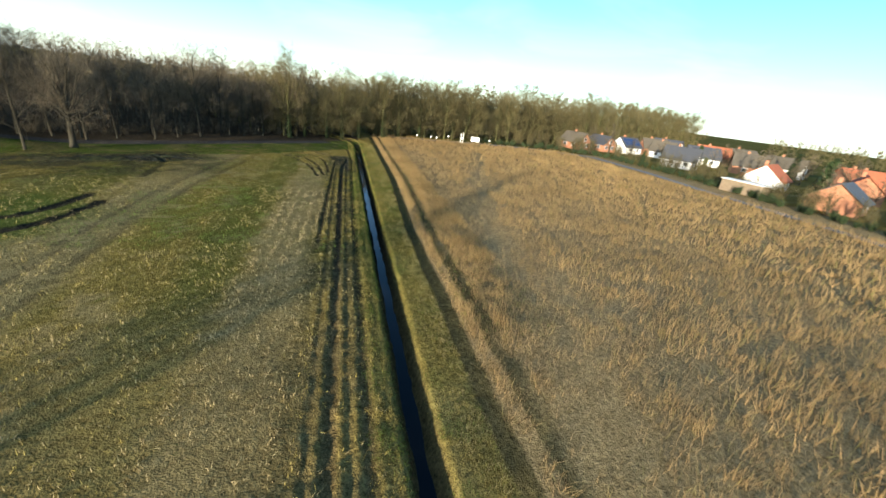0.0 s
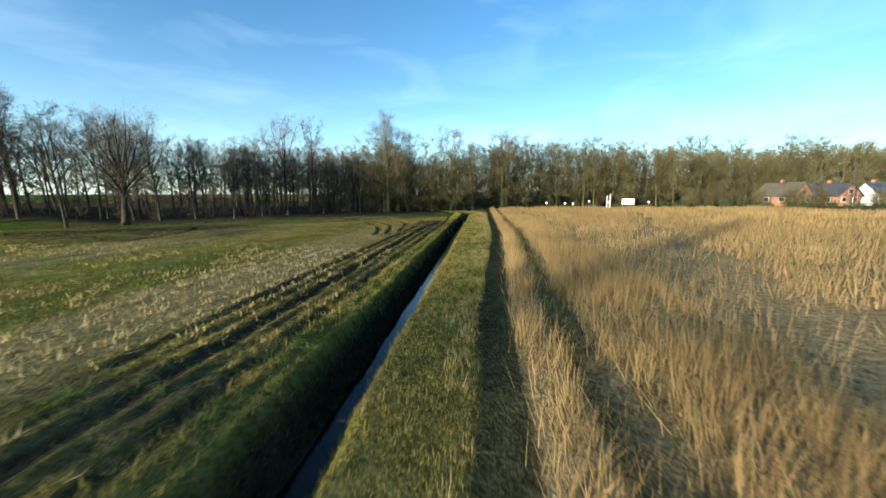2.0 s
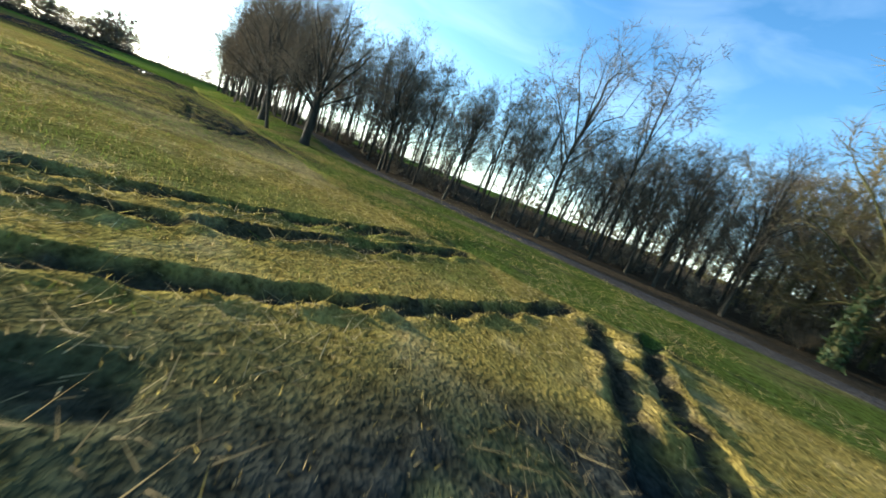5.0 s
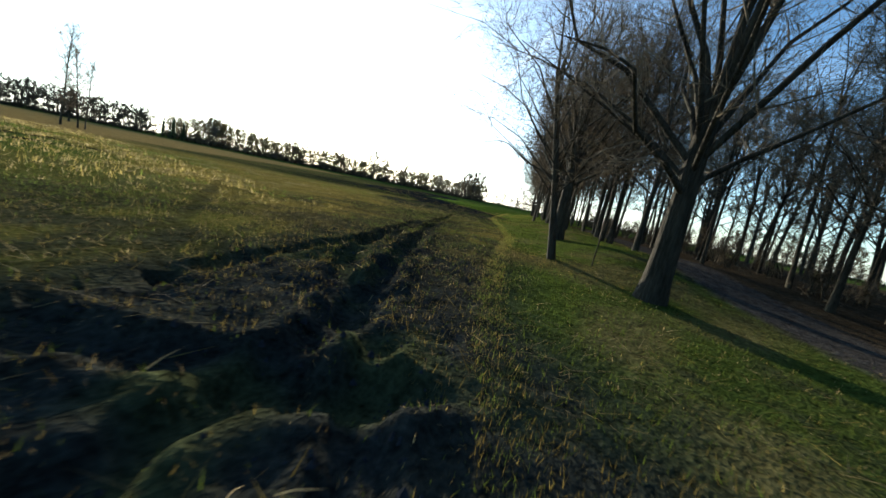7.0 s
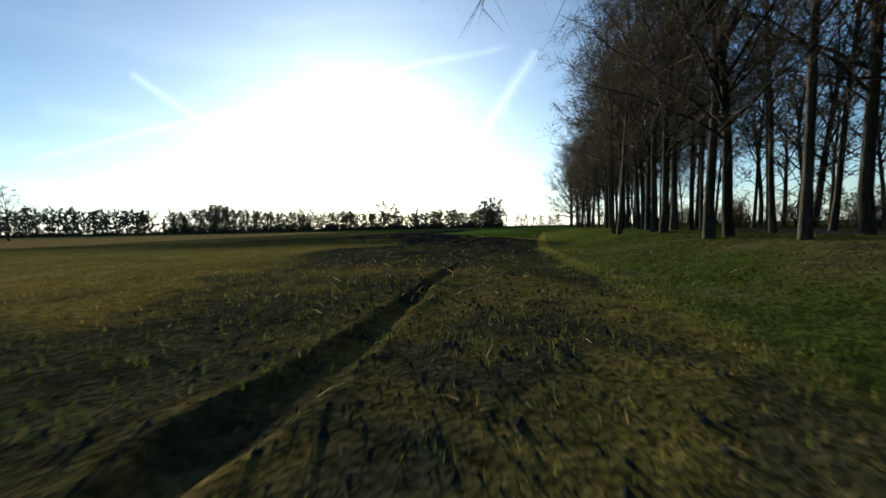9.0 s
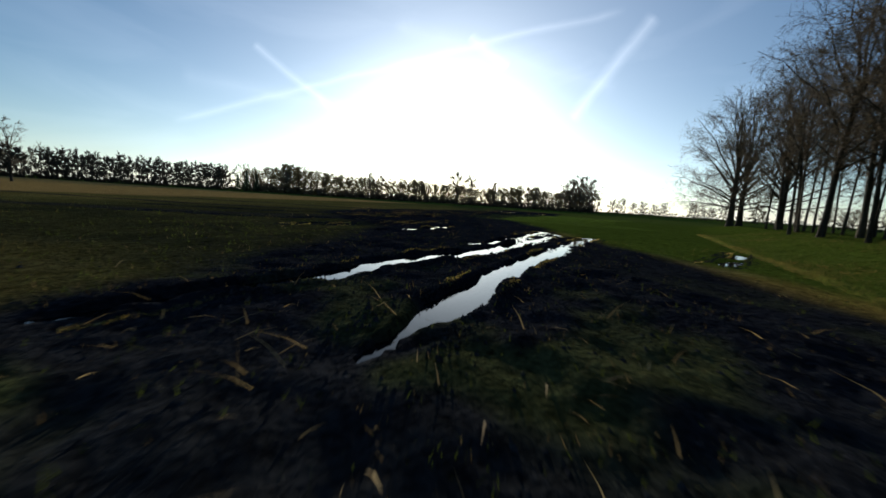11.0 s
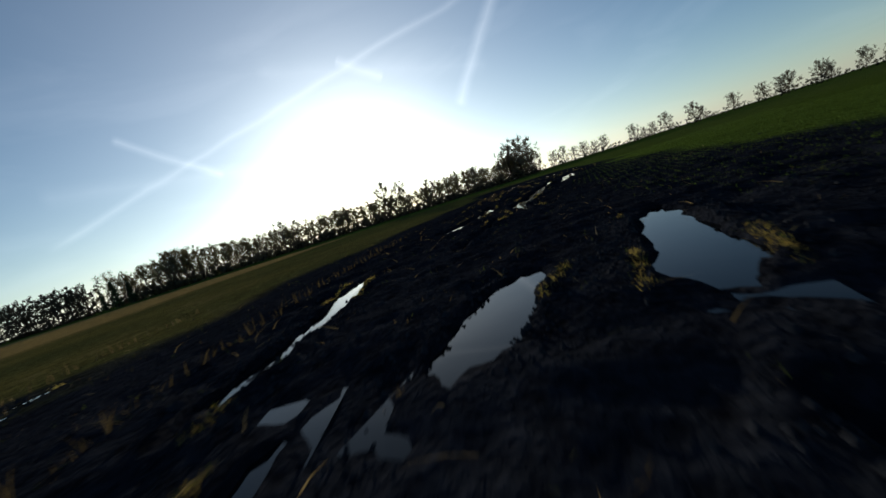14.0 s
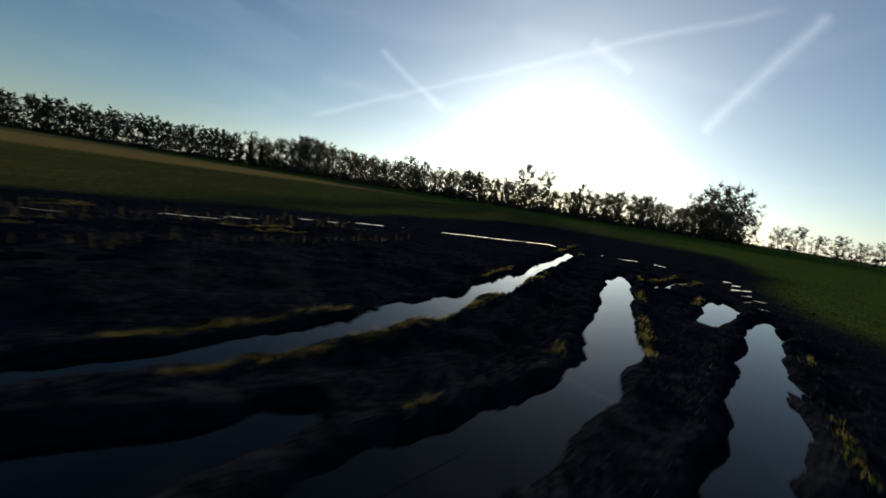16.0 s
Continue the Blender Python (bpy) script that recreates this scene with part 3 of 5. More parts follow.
# ---- ground: one sheet to the horizon, finer where the flight is low ----
def build_ground():
    def lines(lo, hi, step):
        inner = np.arange(lo, hi + step / 2, step)
        grow, s, out = [], step, 0.0
        while out < 2600:
            s *= 1.1
            out += s
            grow.append(out)
        grow = np.array(grow)
        return np.concatenate([lo - grow[::-1], inner, hi + grow]), len(grow)

    step, cut = 0.5, 5
    gx, k = lines(-122.0, 10.0, step)
    gy, _ = lines(-14.0, 96.0, step)
    nx, ny = len(gx) - 1, len(gy) - 1
    cx, cy = np.meshgrid((gx[1:] + gx[:-1]) / 2, (gy[1:] + gy[:-1]) / 2, indexing="ij")
    u, v = to_field(cx, cy)
    centre = np.interp(v, [-40, -22, 0, 12, 22, 33, 45, 60, 75, 95], [-8, -5, 0, 0.5, -3, -5.5, -6, -2.0, 4.5, 8])
    fine = ((np.abs(u - centre) < np.where(v < 10, 3.6, 4.8)) & (v > -34) & (v < 86)) | ((cx > -5.4) & (cx < 3.4) & (cy > 2) & (cy < 84)) | ((cx > -12) & (cx < 0) & (cy > 50) & (cy < 70))
    fine |= (cx > -29) & (cx < -20) & (cy > 26) & (cy < 39)
    inside = np.zeros_like(fine)
    inside[k + 1:nx - k - 1, k + 1:ny - k - 1] = True
    fine &= inside
    # every vertex has a place on the lattice of quarter cells
    fx = np.interp(np.arange(nx * cut + 1) / cut, np.arange(nx + 1), gx)
    fy = np.interp(np.arange(ny * cut + 1) / cut, np.arange(ny + 1), gy)
    wide = ny * cut + 1
    quads = []
    i, j = np.nonzero(~fine)
    i, j = i * cut, j * cut
    quads.append(np.stack([i * wide + j, (i + cut) * wide + j, (i + cut) * wide + j + cut, i * wide + j + cut], 1))
    i, j = np.nonzero(fine)
    for a in range(cut):
        for b in range(cut):
            p, q = i * cut + a, j * cut + b
            quads.append(np.stack([p * wide + q, (p + 1) * wide + q, (p + 1) * wide + q + 1, p * wide + q + 1], 1))
    quads = np.concatenate(quads)
    used, idx = np.unique(quads, return_inverse=True)
    quads = idx.reshape(-1, 4)
    p, q = used // wide, used % wide
    x, y = fx[p], fy[q]
    fade = ease(0, 6, np.minimum.reduce([x - gx[k], gx[nx - k] - x, y - gy[k], gy[ny - k] - y]))
    z = heights(x, y) * fade
    # vertices that hang on the edge of an uncut cell stay on that edge
    hang_x = (p % cut != 0) & (q % cut == 0)
    hang_y = (q % cut != 0) & (p % cut == 0)
    for hang, ax in ((hang_x, 0), (hang_y, 1)):
        h = np.nonzero(hang)[0]
        ci, cj = p[h] // cut, q[h] // cut
        other = ~fine[ci, cj - 1] | ~fine[ci, cj] if ax == 0 else ~fine[ci - 1, cj] | ~fine[ci, cj]
        h, ci, cj = h[other], ci[other], cj[other]
        x0, y0 = gx[ci], gy[cj]
        x1, y1 = (gx[ci + 1], gy[cj]) if ax == 0 else (gx[ci], gy[cj + 1])
        t = ((p[h] if ax == 0 else q[h]) % cut) / cut
        z[h] = heights(x0, y0) * (1 - t) + heights(x1, y1) * t
    me = bpy.data.meshes.new("ground")
    me.vertices.add(len(x))
    me.vertices.foreach_set("co", np.stack([x, y, z], 1).astype(np.float32).ravel())
    me.loops.add(quads.size)
    me.loops.foreach_set("vertex_index", quads.astype(np.int32).ravel())
    me.polygons.add(len(quads))
    me.polygons.foreach_set("loop_start", np.arange(0, quads.size, 4, dtype=np.int32))
    me.update(calc_edges=True)
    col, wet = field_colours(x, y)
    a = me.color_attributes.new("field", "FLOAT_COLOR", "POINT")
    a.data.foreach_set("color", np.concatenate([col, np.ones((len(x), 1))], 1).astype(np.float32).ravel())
    w = me.attributes.new("wet", "FLOAT", "POINT")
    w.data.foreach_set("value", wet.astype(np.float32))
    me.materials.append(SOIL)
    me.shade_smooth()
    return tagged(new("ground", me), "stubble field, muddy ploughland and grass verges with wheel ruts", "ground", kind="structure")


build_ground()


# ---- water ----
def ribbon(name, pts, half, z, mat):
    """A flat sheet of water along a line of places, hidden by the ground beyond the water's edge."""
    pts = np.asarray(pts, float)
    d = np.gradient(pts, axis=0)
    d /= np.hypot(d[:, 0], d[:, 1])[:, None]
    side = np.stack([d[:, 1], -d[:, 0]], 1) * half
    a, b = pts + side, pts - side
    n = len(pts)
    verts = [(*p, z) for p in a] + [(*p, z) for p in b]
    faces = [(i, i + 1, n + i + 1, n + i) for i in range(n - 1)]
    return mesh_object(name, verts, faces, mat)


def resample(pts, step):
    pts = np.asarray(pts, float)
    s = np.concatenate([[0], np.cumsum(np.hypot(*np.diff(pts, axis=0).T))])
    t = np.linspace(0, s[-1], max(2, int(s[-1] / step) + 1))
    return np.stack([np.interp(t, s, pts[:, 0]), np.interp(t, s, pts[:, 1])], 1)


ys = np.arange(-20, 94, 2.0)
tagged(ribbon("ditch_water", np.stack([ditch_line(ys), ys], 1), 0.5, -0.90, WATER), "dark still water at the bottom of the field ditch", "water", kind="structure")
for n, (pts, half, deep, wet) in enumerate(MUD_RUTS):
    if not wet:
        continue
    p = np.array(pts, float)
    p[0] += (p[0] - p[1]) / np.hypot(*(p[0] - p[1])) * 0.6
    p[-1] += (p[-1] - p[-2]) / np.hypot(*(p[-1] - p[-2])) * 0.6
    p = resample(p, 0.8)
    x, y = to_world(p[:, 0], p[:, 1])
    tagged(ribbon("puddle", np.stack([x, y], 1), half * 1.5, -0.032 - 0.0005 * n, WATER), "still rainwater standing in a muddy wheel rut", "puddle", "puddles in the wheel ruts")


# ---- blades: grass, stubble, tall dry grass ----
def blade_mesh(name, v, tri, colour, shift, label, category):
    n, per = v.shape[:2]
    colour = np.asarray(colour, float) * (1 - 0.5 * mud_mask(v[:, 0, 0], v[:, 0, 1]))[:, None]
    me = bpy.data.meshes.new(name)
    me.vertices.add(per * n)
    me.vertices.foreach_set("co", v.astype(np.float32).ravel())
    me.loops.add(tri.size)
    me.loops.foreach_set("vertex_index", tri.astype(np.int32).ravel())
    me.polygons.add(len(tri))
    me.polygons.foreach_set("loop_start", np.arange(0, tri.size, 3, dtype=np.int32))
    me.update(calc_edges=True)
    c = np.clip(np.asarray(colour, float) * (1 + shift * rng.normal(0, 1, (n, 1))), 0.01, 0.8)
    c = np.repeat(np.concatenate([c, np.ones((n, 1))], 1), per, 0)
    me.color_attributes.new("tint", "FLOAT_COLOR", "POINT").data.foreach_set("color", c.astype(np.float32).ravel())
    me.materials.append(BLADE)
    return tagged(new(name, me), label, category, kind="stuff")


def blades(name, x, y, height, width, lean, colour, shift, label, category, base=None, bend=0.5, simple=False, lie=False):
    """Many single blades, two faces each, as one object. colour: one row a blade."""
    n = len(x)
    z = heights(x, y) - 0.02 if base is None else base
    a = rng.uniform(0, 2 * np.pi, n)
    b = rng.uniform(0, 2 * np.pi, n)
    l = lean * np.abs(rng.normal(0.6, 0.45, n)) * height
    if lie:
        l = height * rng.uniform(0.9, 0.995, n)
    wx, wy = np.cos(a) * width / 2, np.sin(a) * width / 2
    dx, dy = np.cos(b) * l, np.sin(b) * l
    up = np.sqrt(np.maximum(height ** 2 - l ** 2, ((0.04 if lie else 0.35) * height) ** 2))
    if simple:
        v = np.empty((n, 3, 3))
        v[:, 0] = np.stack([x - wx, y - wy, z], 1)
        v[:, 1] = np.stack([x + wx, y + wy, z], 1)
        v[:, 2] = np.stack([x + dx, y + dy, z + up], 1)
        return blade_mesh(name, v, np.arange(3 * n).reshape(-1, 3), colour, shift, label, category)
    v = np.empty((n, 5, 3))
    v[:, 0] = np.stack([x - wx, y - wy, z], 1)
    v[:, 1] = np.stack([x + wx, y + wy, z], 1)
    v[:, 2] = np.stack([x + dx * (0.5 - bend * 0.25) - wx * 0.8, y + dy * (0.5 - bend * 0.25) - wy * 0.8, z + up * 0.58], 1)
    v[:, 3] = np.stack([x + dx * (0.5 - bend * 0.25) + wx * 0.8, y + dy * (0.5 - bend * 0.25) + wy * 0.8, z + up * 0.58], 1)
    v[:, 4] = np.stack([x + dx, y + dy, z + up], 1)
    o = np.arange(n)[:, None] * 5
    tri = np.concatenate([o + [0, 1, 3], o + [0, 3, 2], o + [2, 3, 4]], 1).reshape(-1, 3)
    return blade_mesh(name, v, tri, colour, shift, label, category)


def scatter(n, x0, x1, y0, y1):
    return rng.uniform(x0, x1, n), rng.uniform(y0, y1, n)


def tufts(x, y, per, radius):
    """Several blade places round each tuft."""
    k = np.repeat(np.arange(len(x)), per)
    return x[k] + rng.normal(0, radius, len(k)), y[k] + rng.normal(0, radius, len(k)), k


REED, STRAW, GREEN, OCHRE = np.array((0.395, 0.255, 0.112)), np.array((0.36, 0.275, 0.13)), np.array((0.095, 0.13, 0.022)), np.array((0.32, 0.245, 0.068))


def tall_grass():
    for lo, hi, y0, y1, n, per, h, w, simple in ((2.3, 7.5, 14, 98, 12500, 7, 0.72, 0.010, True), (2.3, 12, 0, 104, 9500, 6, 0.72, 0.014, True), (12, 30, 2, 105, 11500, 6, 0.78, 0.026, True), (30, 66, 12, 106, 9500, 5, 0.85, 0.07, True)):
        x, y = scatter(n, lo, hi, y0, y1)
        off = x - lane(y)
        gap = (off > 2.55) & (np.abs(off - 3.65) > 0.42 + 0.15 * lattice_noise(x, y, 1.0, 30)) | (off > 4.6)
        # grass thinned along this line to draw the poplars' long cast shadow
        poplar_shade, _ = stroke_distance(x, y, [(5.0, 8), (7.5, 26), (14, 50), (25, 85)])
        keep = gap & (rng.uniform(0, 1, n) > 0.8 * ease(2.0, 0.6, poplar_shade + lattice_noise(x, y, 2.0, 31))) & (x < 66 - 0.05 * y)
        keep &= rng.uniform(0, 1, n) < 0.75 + 0.5 * lattice_noise(x, y, 1.1, 34)
        x, y = x[keep], y[keep]
        flat = lattice_noise(x, y, 2.5, 32)
        bx, by, k = tufts(x, y, per, 0.13 * (1 + lo / 20))
        hh = h * (0.65 + 0.25 * flat[k] + rng.uniform(-0.15, 0.45, len(k)))
        col = REED * (1 + 0.2 * lattice_noise(bx, by, 3.0, 33)[:, None]) * np.where(rng.uniform(0, 1, (len(k), 1)) < 0.2, (0.6, 0.75, 0.6), (1, 1, 1))
        blades("tall_dry_grass", bx, by, np.maximum(hh, 0.2), w * rng.uniform(0.7, 1.6, len(k)), 0.6, col, 0.16, "tall pale straw-coloured dry grass standing in the field", "grass", simple=simple)
    # the edge of the standing grass, and green weeds in the thinned band
    x, y = scatter(7000, 2.3, 7.4, 18, 76)
    keep = x > 2.7 + lane(y)
    x, y = x[keep], y[keep]
    bx, by, k = tufts(x, y, 4, 0.12)
    blades("grass_undergrowth", bx, by, rng.uniform(0.08, 0.35, len(bx)), rng.uniform(0.01, 0.03, len(bx)), 0.9, np.where(rng.uniform(0, 1, (len(bx), 1)) < 0.45, GREEN, REED * 0.7), 0.2, "low green and straw undergrowth between the tall dry grass", "grass", simple=True)


def stubble():
    n = 21000
    x, y = scatter(n, -34, -1.75, 0, 72)
    keep = rng.uniform(0, 1, n) < np.clip(1.2 + x / 40, 0.25, 1)
    x, y = x[keep], y[keep]
    near = x > -8.5
    x = np.where(near & (rng.uniform(0, 1, len(x)) < 0.55), np.round(x / 0.75) * 0.75 - 0.12 + rng.normal(0, 0.06, len(x)), x)
    for pts, half, deep in FIELD_RUTS:
        r, _ = stroke_distance(x, y, pts)
        ok = r > half * 0.9
        x, y = x[ok], y[ok]
    bx, by, k = tufts(x, y, 6, 0.09)
    mixv = (lattice_noise(bx, by, 6.0, 21) + 0.5 * lattice_noise(bx, by, 1.6, 22))[:, None]
    col = np.where(mixv > 0.5, GREEN, np.where(rng.uniform(0, 1, (len(bx), 1)) < 0.5, OCHRE, STRAW))
    small = 1 - 0.6 * ease(42, 48, by)
    grey = ((bx > -9) & (bx < -5) & (by < 52))[:, None]
    col = np.where(grey, STRAW, col)
    blades("stubble_tufts", bx, by, rng.uniform(0.08, 0.26, len(bx)) * small, rng.uniform(0.016, 0.036, len(bx)) * small, 1.2, col * (0.9 + 0.45 * small[:, None]), 0.35, "short yellow straw stubble and weeds in rows", "stubble", simple=True)
    x, y = scatter(13000, -60, 2, 45, 84)
    u, v = to_field(x, y)
    ok = (u < verge_u(v) + 0.2) & (x < -1.9)
    for pts, half, deep in FIELD_RUTS:
        ok &= stroke_distance(x, y, pts)[0] > half * 0.8
    x, y = x[ok], y[ok]
    bx, by, k = tufts(x, y, 6, 0.1)
    col = np.where(lattice_noise(bx, by, 4.0, 41)[:, None] > 0.45, GREEN, np.where(rng.uniform(0, 1, (len(bx), 1)) < 0.6, OCHRE, STRAW))
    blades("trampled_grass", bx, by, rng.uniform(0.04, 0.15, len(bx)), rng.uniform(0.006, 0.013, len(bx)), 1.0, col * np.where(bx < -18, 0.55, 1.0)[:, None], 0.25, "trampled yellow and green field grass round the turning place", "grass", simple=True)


def strip_grass():
    n = 18000
    y = rng.uniform(4, 97, n)
    x = ditch_line(y) + 0.75 + rng.uniform(-0.12, 1.0, n) * (1.62 + lane(y))
    bx, by, k = tufts(x, y, 6, 0.06)
    col = np.where(lattice_noise(bx, by, 1.2, 51)[:, None] + 0.4 * rng.normal(0, 1, (len(bx), 1)) > -0.45, OCHRE, GREEN * 1.15)
    blades("strip_grass", bx, by, rng.uniform(0.05, 0.17, len(bx)), rng.uniform(0.006, 0.013, len(bx)), 0.9, col, 0.25, "short green and yellow grass on the strip beside the ditch", "grass", simple=True)
    # taller dead tufts, thickest along the wheel track
    n = 2600
    y = rng.uniform(8, 90, n)
    x = ditch_line(y) + 0.75 + (1.62 + lane(y)) * (1 - np.abs(rng.normal(0, 0.36, n)))
    keep = (x > ditch_line(y) + 0.7) & (lattice_noise(x, y, 0.8, 53) > -0.2)
    bx, by, k = tufts(x[keep], y[keep], 9, 0.06)
    blades("strip_tussocks", bx, by, rng.uniform(0.1, 0.32, len(bx)), rng.uniform(0.006, 0.012, len(bx)), 0.95, np.where(rng.uniform(0, 1, (len(bx), 1)) < 0.72, STRAW * 1.05, GREEN * 1.2), 0.3, "dead straw tussocks along the grass strip", "grass", simple=True)
    n = 9500
    y = rng.uniform(4, 94, n)
    x = ditch_line(y) - rng.uniform(0.45, 1.75, n)
    bx, by, k = tufts(x, y, 6, 0.06)
    edge = (bx - ditch_line(by) < -0.75)[:, None]
    col = np.where((lattice_noise(bx, by, 0.7, 52)[:, None] + 0.4 * rng.normal(0, 1, (len(bx), 1)) > np.where(edge, 0.0, 0.75)), OCHRE, GREEN)
    blades("bank_grass", bx, by, rng.uniform(0.05, 0.2, len(bx)), rng.uniform(0.008, 0.018, len(bx)), 1.0, col, 0.25, "lush green grass on the ditch bank", "grass", simple=True)


def open_field_grass():
    n = 36000
    v = rng.uniform(-44, 26, n)
    u = verge_u(v) - 0.2 - np.abs(rng.normal(0, 14, n))
    x, y = to_world(u, v)
    keep = (x < -6) & (rng.uniform(0, 1, n) < np.interp(v, [0, 12], [1, 0.25])) & (rng.uniform(0, 1, n) > 0.8 * mud_mask(x, y)) & (lattice_noise(x, y, 2.2, 71) > -0.6)
    for pts, half, deep in FIELD_RUTS:
        keep &= stroke_distance(x, y, pts)[0] > half
    x, y, u = x[keep], y[keep], u[keep]
    wide = 1 + np.maximum(np.abs(u) - 13, 0) / 10
    bx, by, k = tufts(x, y, 5, 0.1)
    col = np.where(lattice_noise(bx, by, 5.0, 72)[:, None] + 0.3 * rng.normal(0, 1, (len(bx), 1)) > -0.3, GREEN * 0.95, OCHRE * 0.62)
    blades("field_grass", bx, by, rng.uniform(0.04, 0.16, len(bx)), rng.uniform(0.006, 0.012, len(bx)) * wide[k], 0.9, col, 0.25, "thin green and yellow grass coming up through the field", "grass", simple=True)


def flattened_straw():
    """Long straw pressed flat round the ruts and over the stubble."""
    for n, x0, x1, y0, y1 in ((20000, -16, -1.9, 48, 74), (9000, -9, -1.9, 14, 50), (9000, -30, -9, 44, 62)):
        x, y = scatter(n, x0, x1, y0, y1)
        keep = lattice_noise(x, y, 1.4, 91) > -0.25
        for pts, half, deep in FIELD_RUTS:
            keep &= (stroke_distance(x, y, pts)[0] > half * 0.7) | (rng.uniform(0, 1, n) < 0.25)
        x, y = x[keep], y[keep]
        pick = lattice_noise(x, y, 1.1, 92)[:, None] + 0.35 * rng.normal(0, 1, (len(x), 1))
        col = np.where(pick > 0.75, GREEN, np.where(pick > -0.1, OCHRE, STRAW))
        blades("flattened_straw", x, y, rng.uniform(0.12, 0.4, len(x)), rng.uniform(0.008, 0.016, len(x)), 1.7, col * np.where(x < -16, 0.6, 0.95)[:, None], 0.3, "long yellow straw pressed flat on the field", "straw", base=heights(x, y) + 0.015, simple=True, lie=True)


def beside_ruts(step, near, far, seed, floor):
    """Places (u, v) along both sides of the flooded ruts."""
    us, vs = [], []
    for pts, half, deep, wet in MUD_RUTS:
        if not wet:
            continue
        p = resample(pts, step)
        d = np.gradient(p, axis=0)
        d /= np.hypot(d[:, 0], d[:, 1])[:, None] + 1e-9
        for side in (-1, 1):
            q = p + np.stack([d[:, 1], -d[:, 0]], 1) * side * (half * near + rng.uniform(0, 1, len(p)) ** 1.5 * far)[:, None]
            q = q[lattice_noise(q[:, 0], q[:, 1], 0.9, seed) > floor]
            us.append(q[:, 0])
            vs.append(q[:, 1])
    u, v = np.concatenate(us), np.concatenate(vs)
    clear = np.ones(len(u), bool)
    for pts, half, deep, wet in MUD_RUTS:
        clear &= stroke_distance(u, v, pts)[0] > half * near * 0.9
    return u[clear], v[clear]


def mud_clods():
    """Lumps of turned soil, joined."""
    n = 24000
    v = rng.uniform(-34, 86, n)
    centre = np.interp(v, [-34, -20, 0, 14, 30, 45, 60, 75, 90], [-7.5, -5.5, 0.0, 0.5, -4, -6.3, -2.0, 4, 8])
    u = centre + rng.normal(0, 1, n) * np.where(v < -5, 1.6, 3.0)
    dry = (u < verge_u(v) - 0.3) & (lattice_noise(u, v, 1.5, 95) > -0.45)
    for pts, half, deep, wet in MUD_RUTS:
        dry &= stroke_distance(u, v, pts)[0] > half * 1.15
    ru, rv = beside_ruts(0.018, 1.25, 0.45, 83, -0.6)
    u, v = np.concatenate([u[dry], ru]), np.concatenate([v[dry], rv])
    x, y = to_world(u, v)
    n = len(x)
    size = rng.uniform(0.007, 0.028, n) * (1 + 0.8 * (rng.uniform(0, 1, n) < 0.08))
    z = heights(x, y)
    corners = np.array(((1, 0, -0.5), (0, 1, -0.5), (-1, 0, -0.5), (0, -1, -0.5), (0, 0, 0.8)), float)
    p = corners[None] * rng.uniform(0.5, 1.5, (n, 5, 3)) * size[:, None, None] + np.stack([x, y, z + size * 0.3], 1)[:, None]
    f = np.array(((0, 1, 4), (1, 2, 4), (2, 3, 4), (3, 0, 4)))
    tri = (np.arange(n)[:, None, None] * 5 + f[None]).reshape(-1, 3)
    me = bpy.data.meshes.new("mud_clods")
    me.from_pydata(p.reshape(-1, 3).tolist(), [], tri.tolist())
    me.materials.append(CLOD)
    tagged(new("mud_clods", me), "dark lumps of wet soil scattered on the mud", "soil", kind="stuff")


def bank_tufts():
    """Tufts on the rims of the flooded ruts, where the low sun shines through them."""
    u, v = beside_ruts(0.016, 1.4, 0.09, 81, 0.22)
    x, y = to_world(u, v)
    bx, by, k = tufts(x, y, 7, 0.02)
    # colours multiplied up to paint the golden rim light into the tufts
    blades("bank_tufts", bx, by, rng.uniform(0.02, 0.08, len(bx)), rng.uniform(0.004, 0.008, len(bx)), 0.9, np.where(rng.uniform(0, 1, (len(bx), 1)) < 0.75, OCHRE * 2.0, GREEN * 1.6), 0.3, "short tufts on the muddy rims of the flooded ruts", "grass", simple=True)


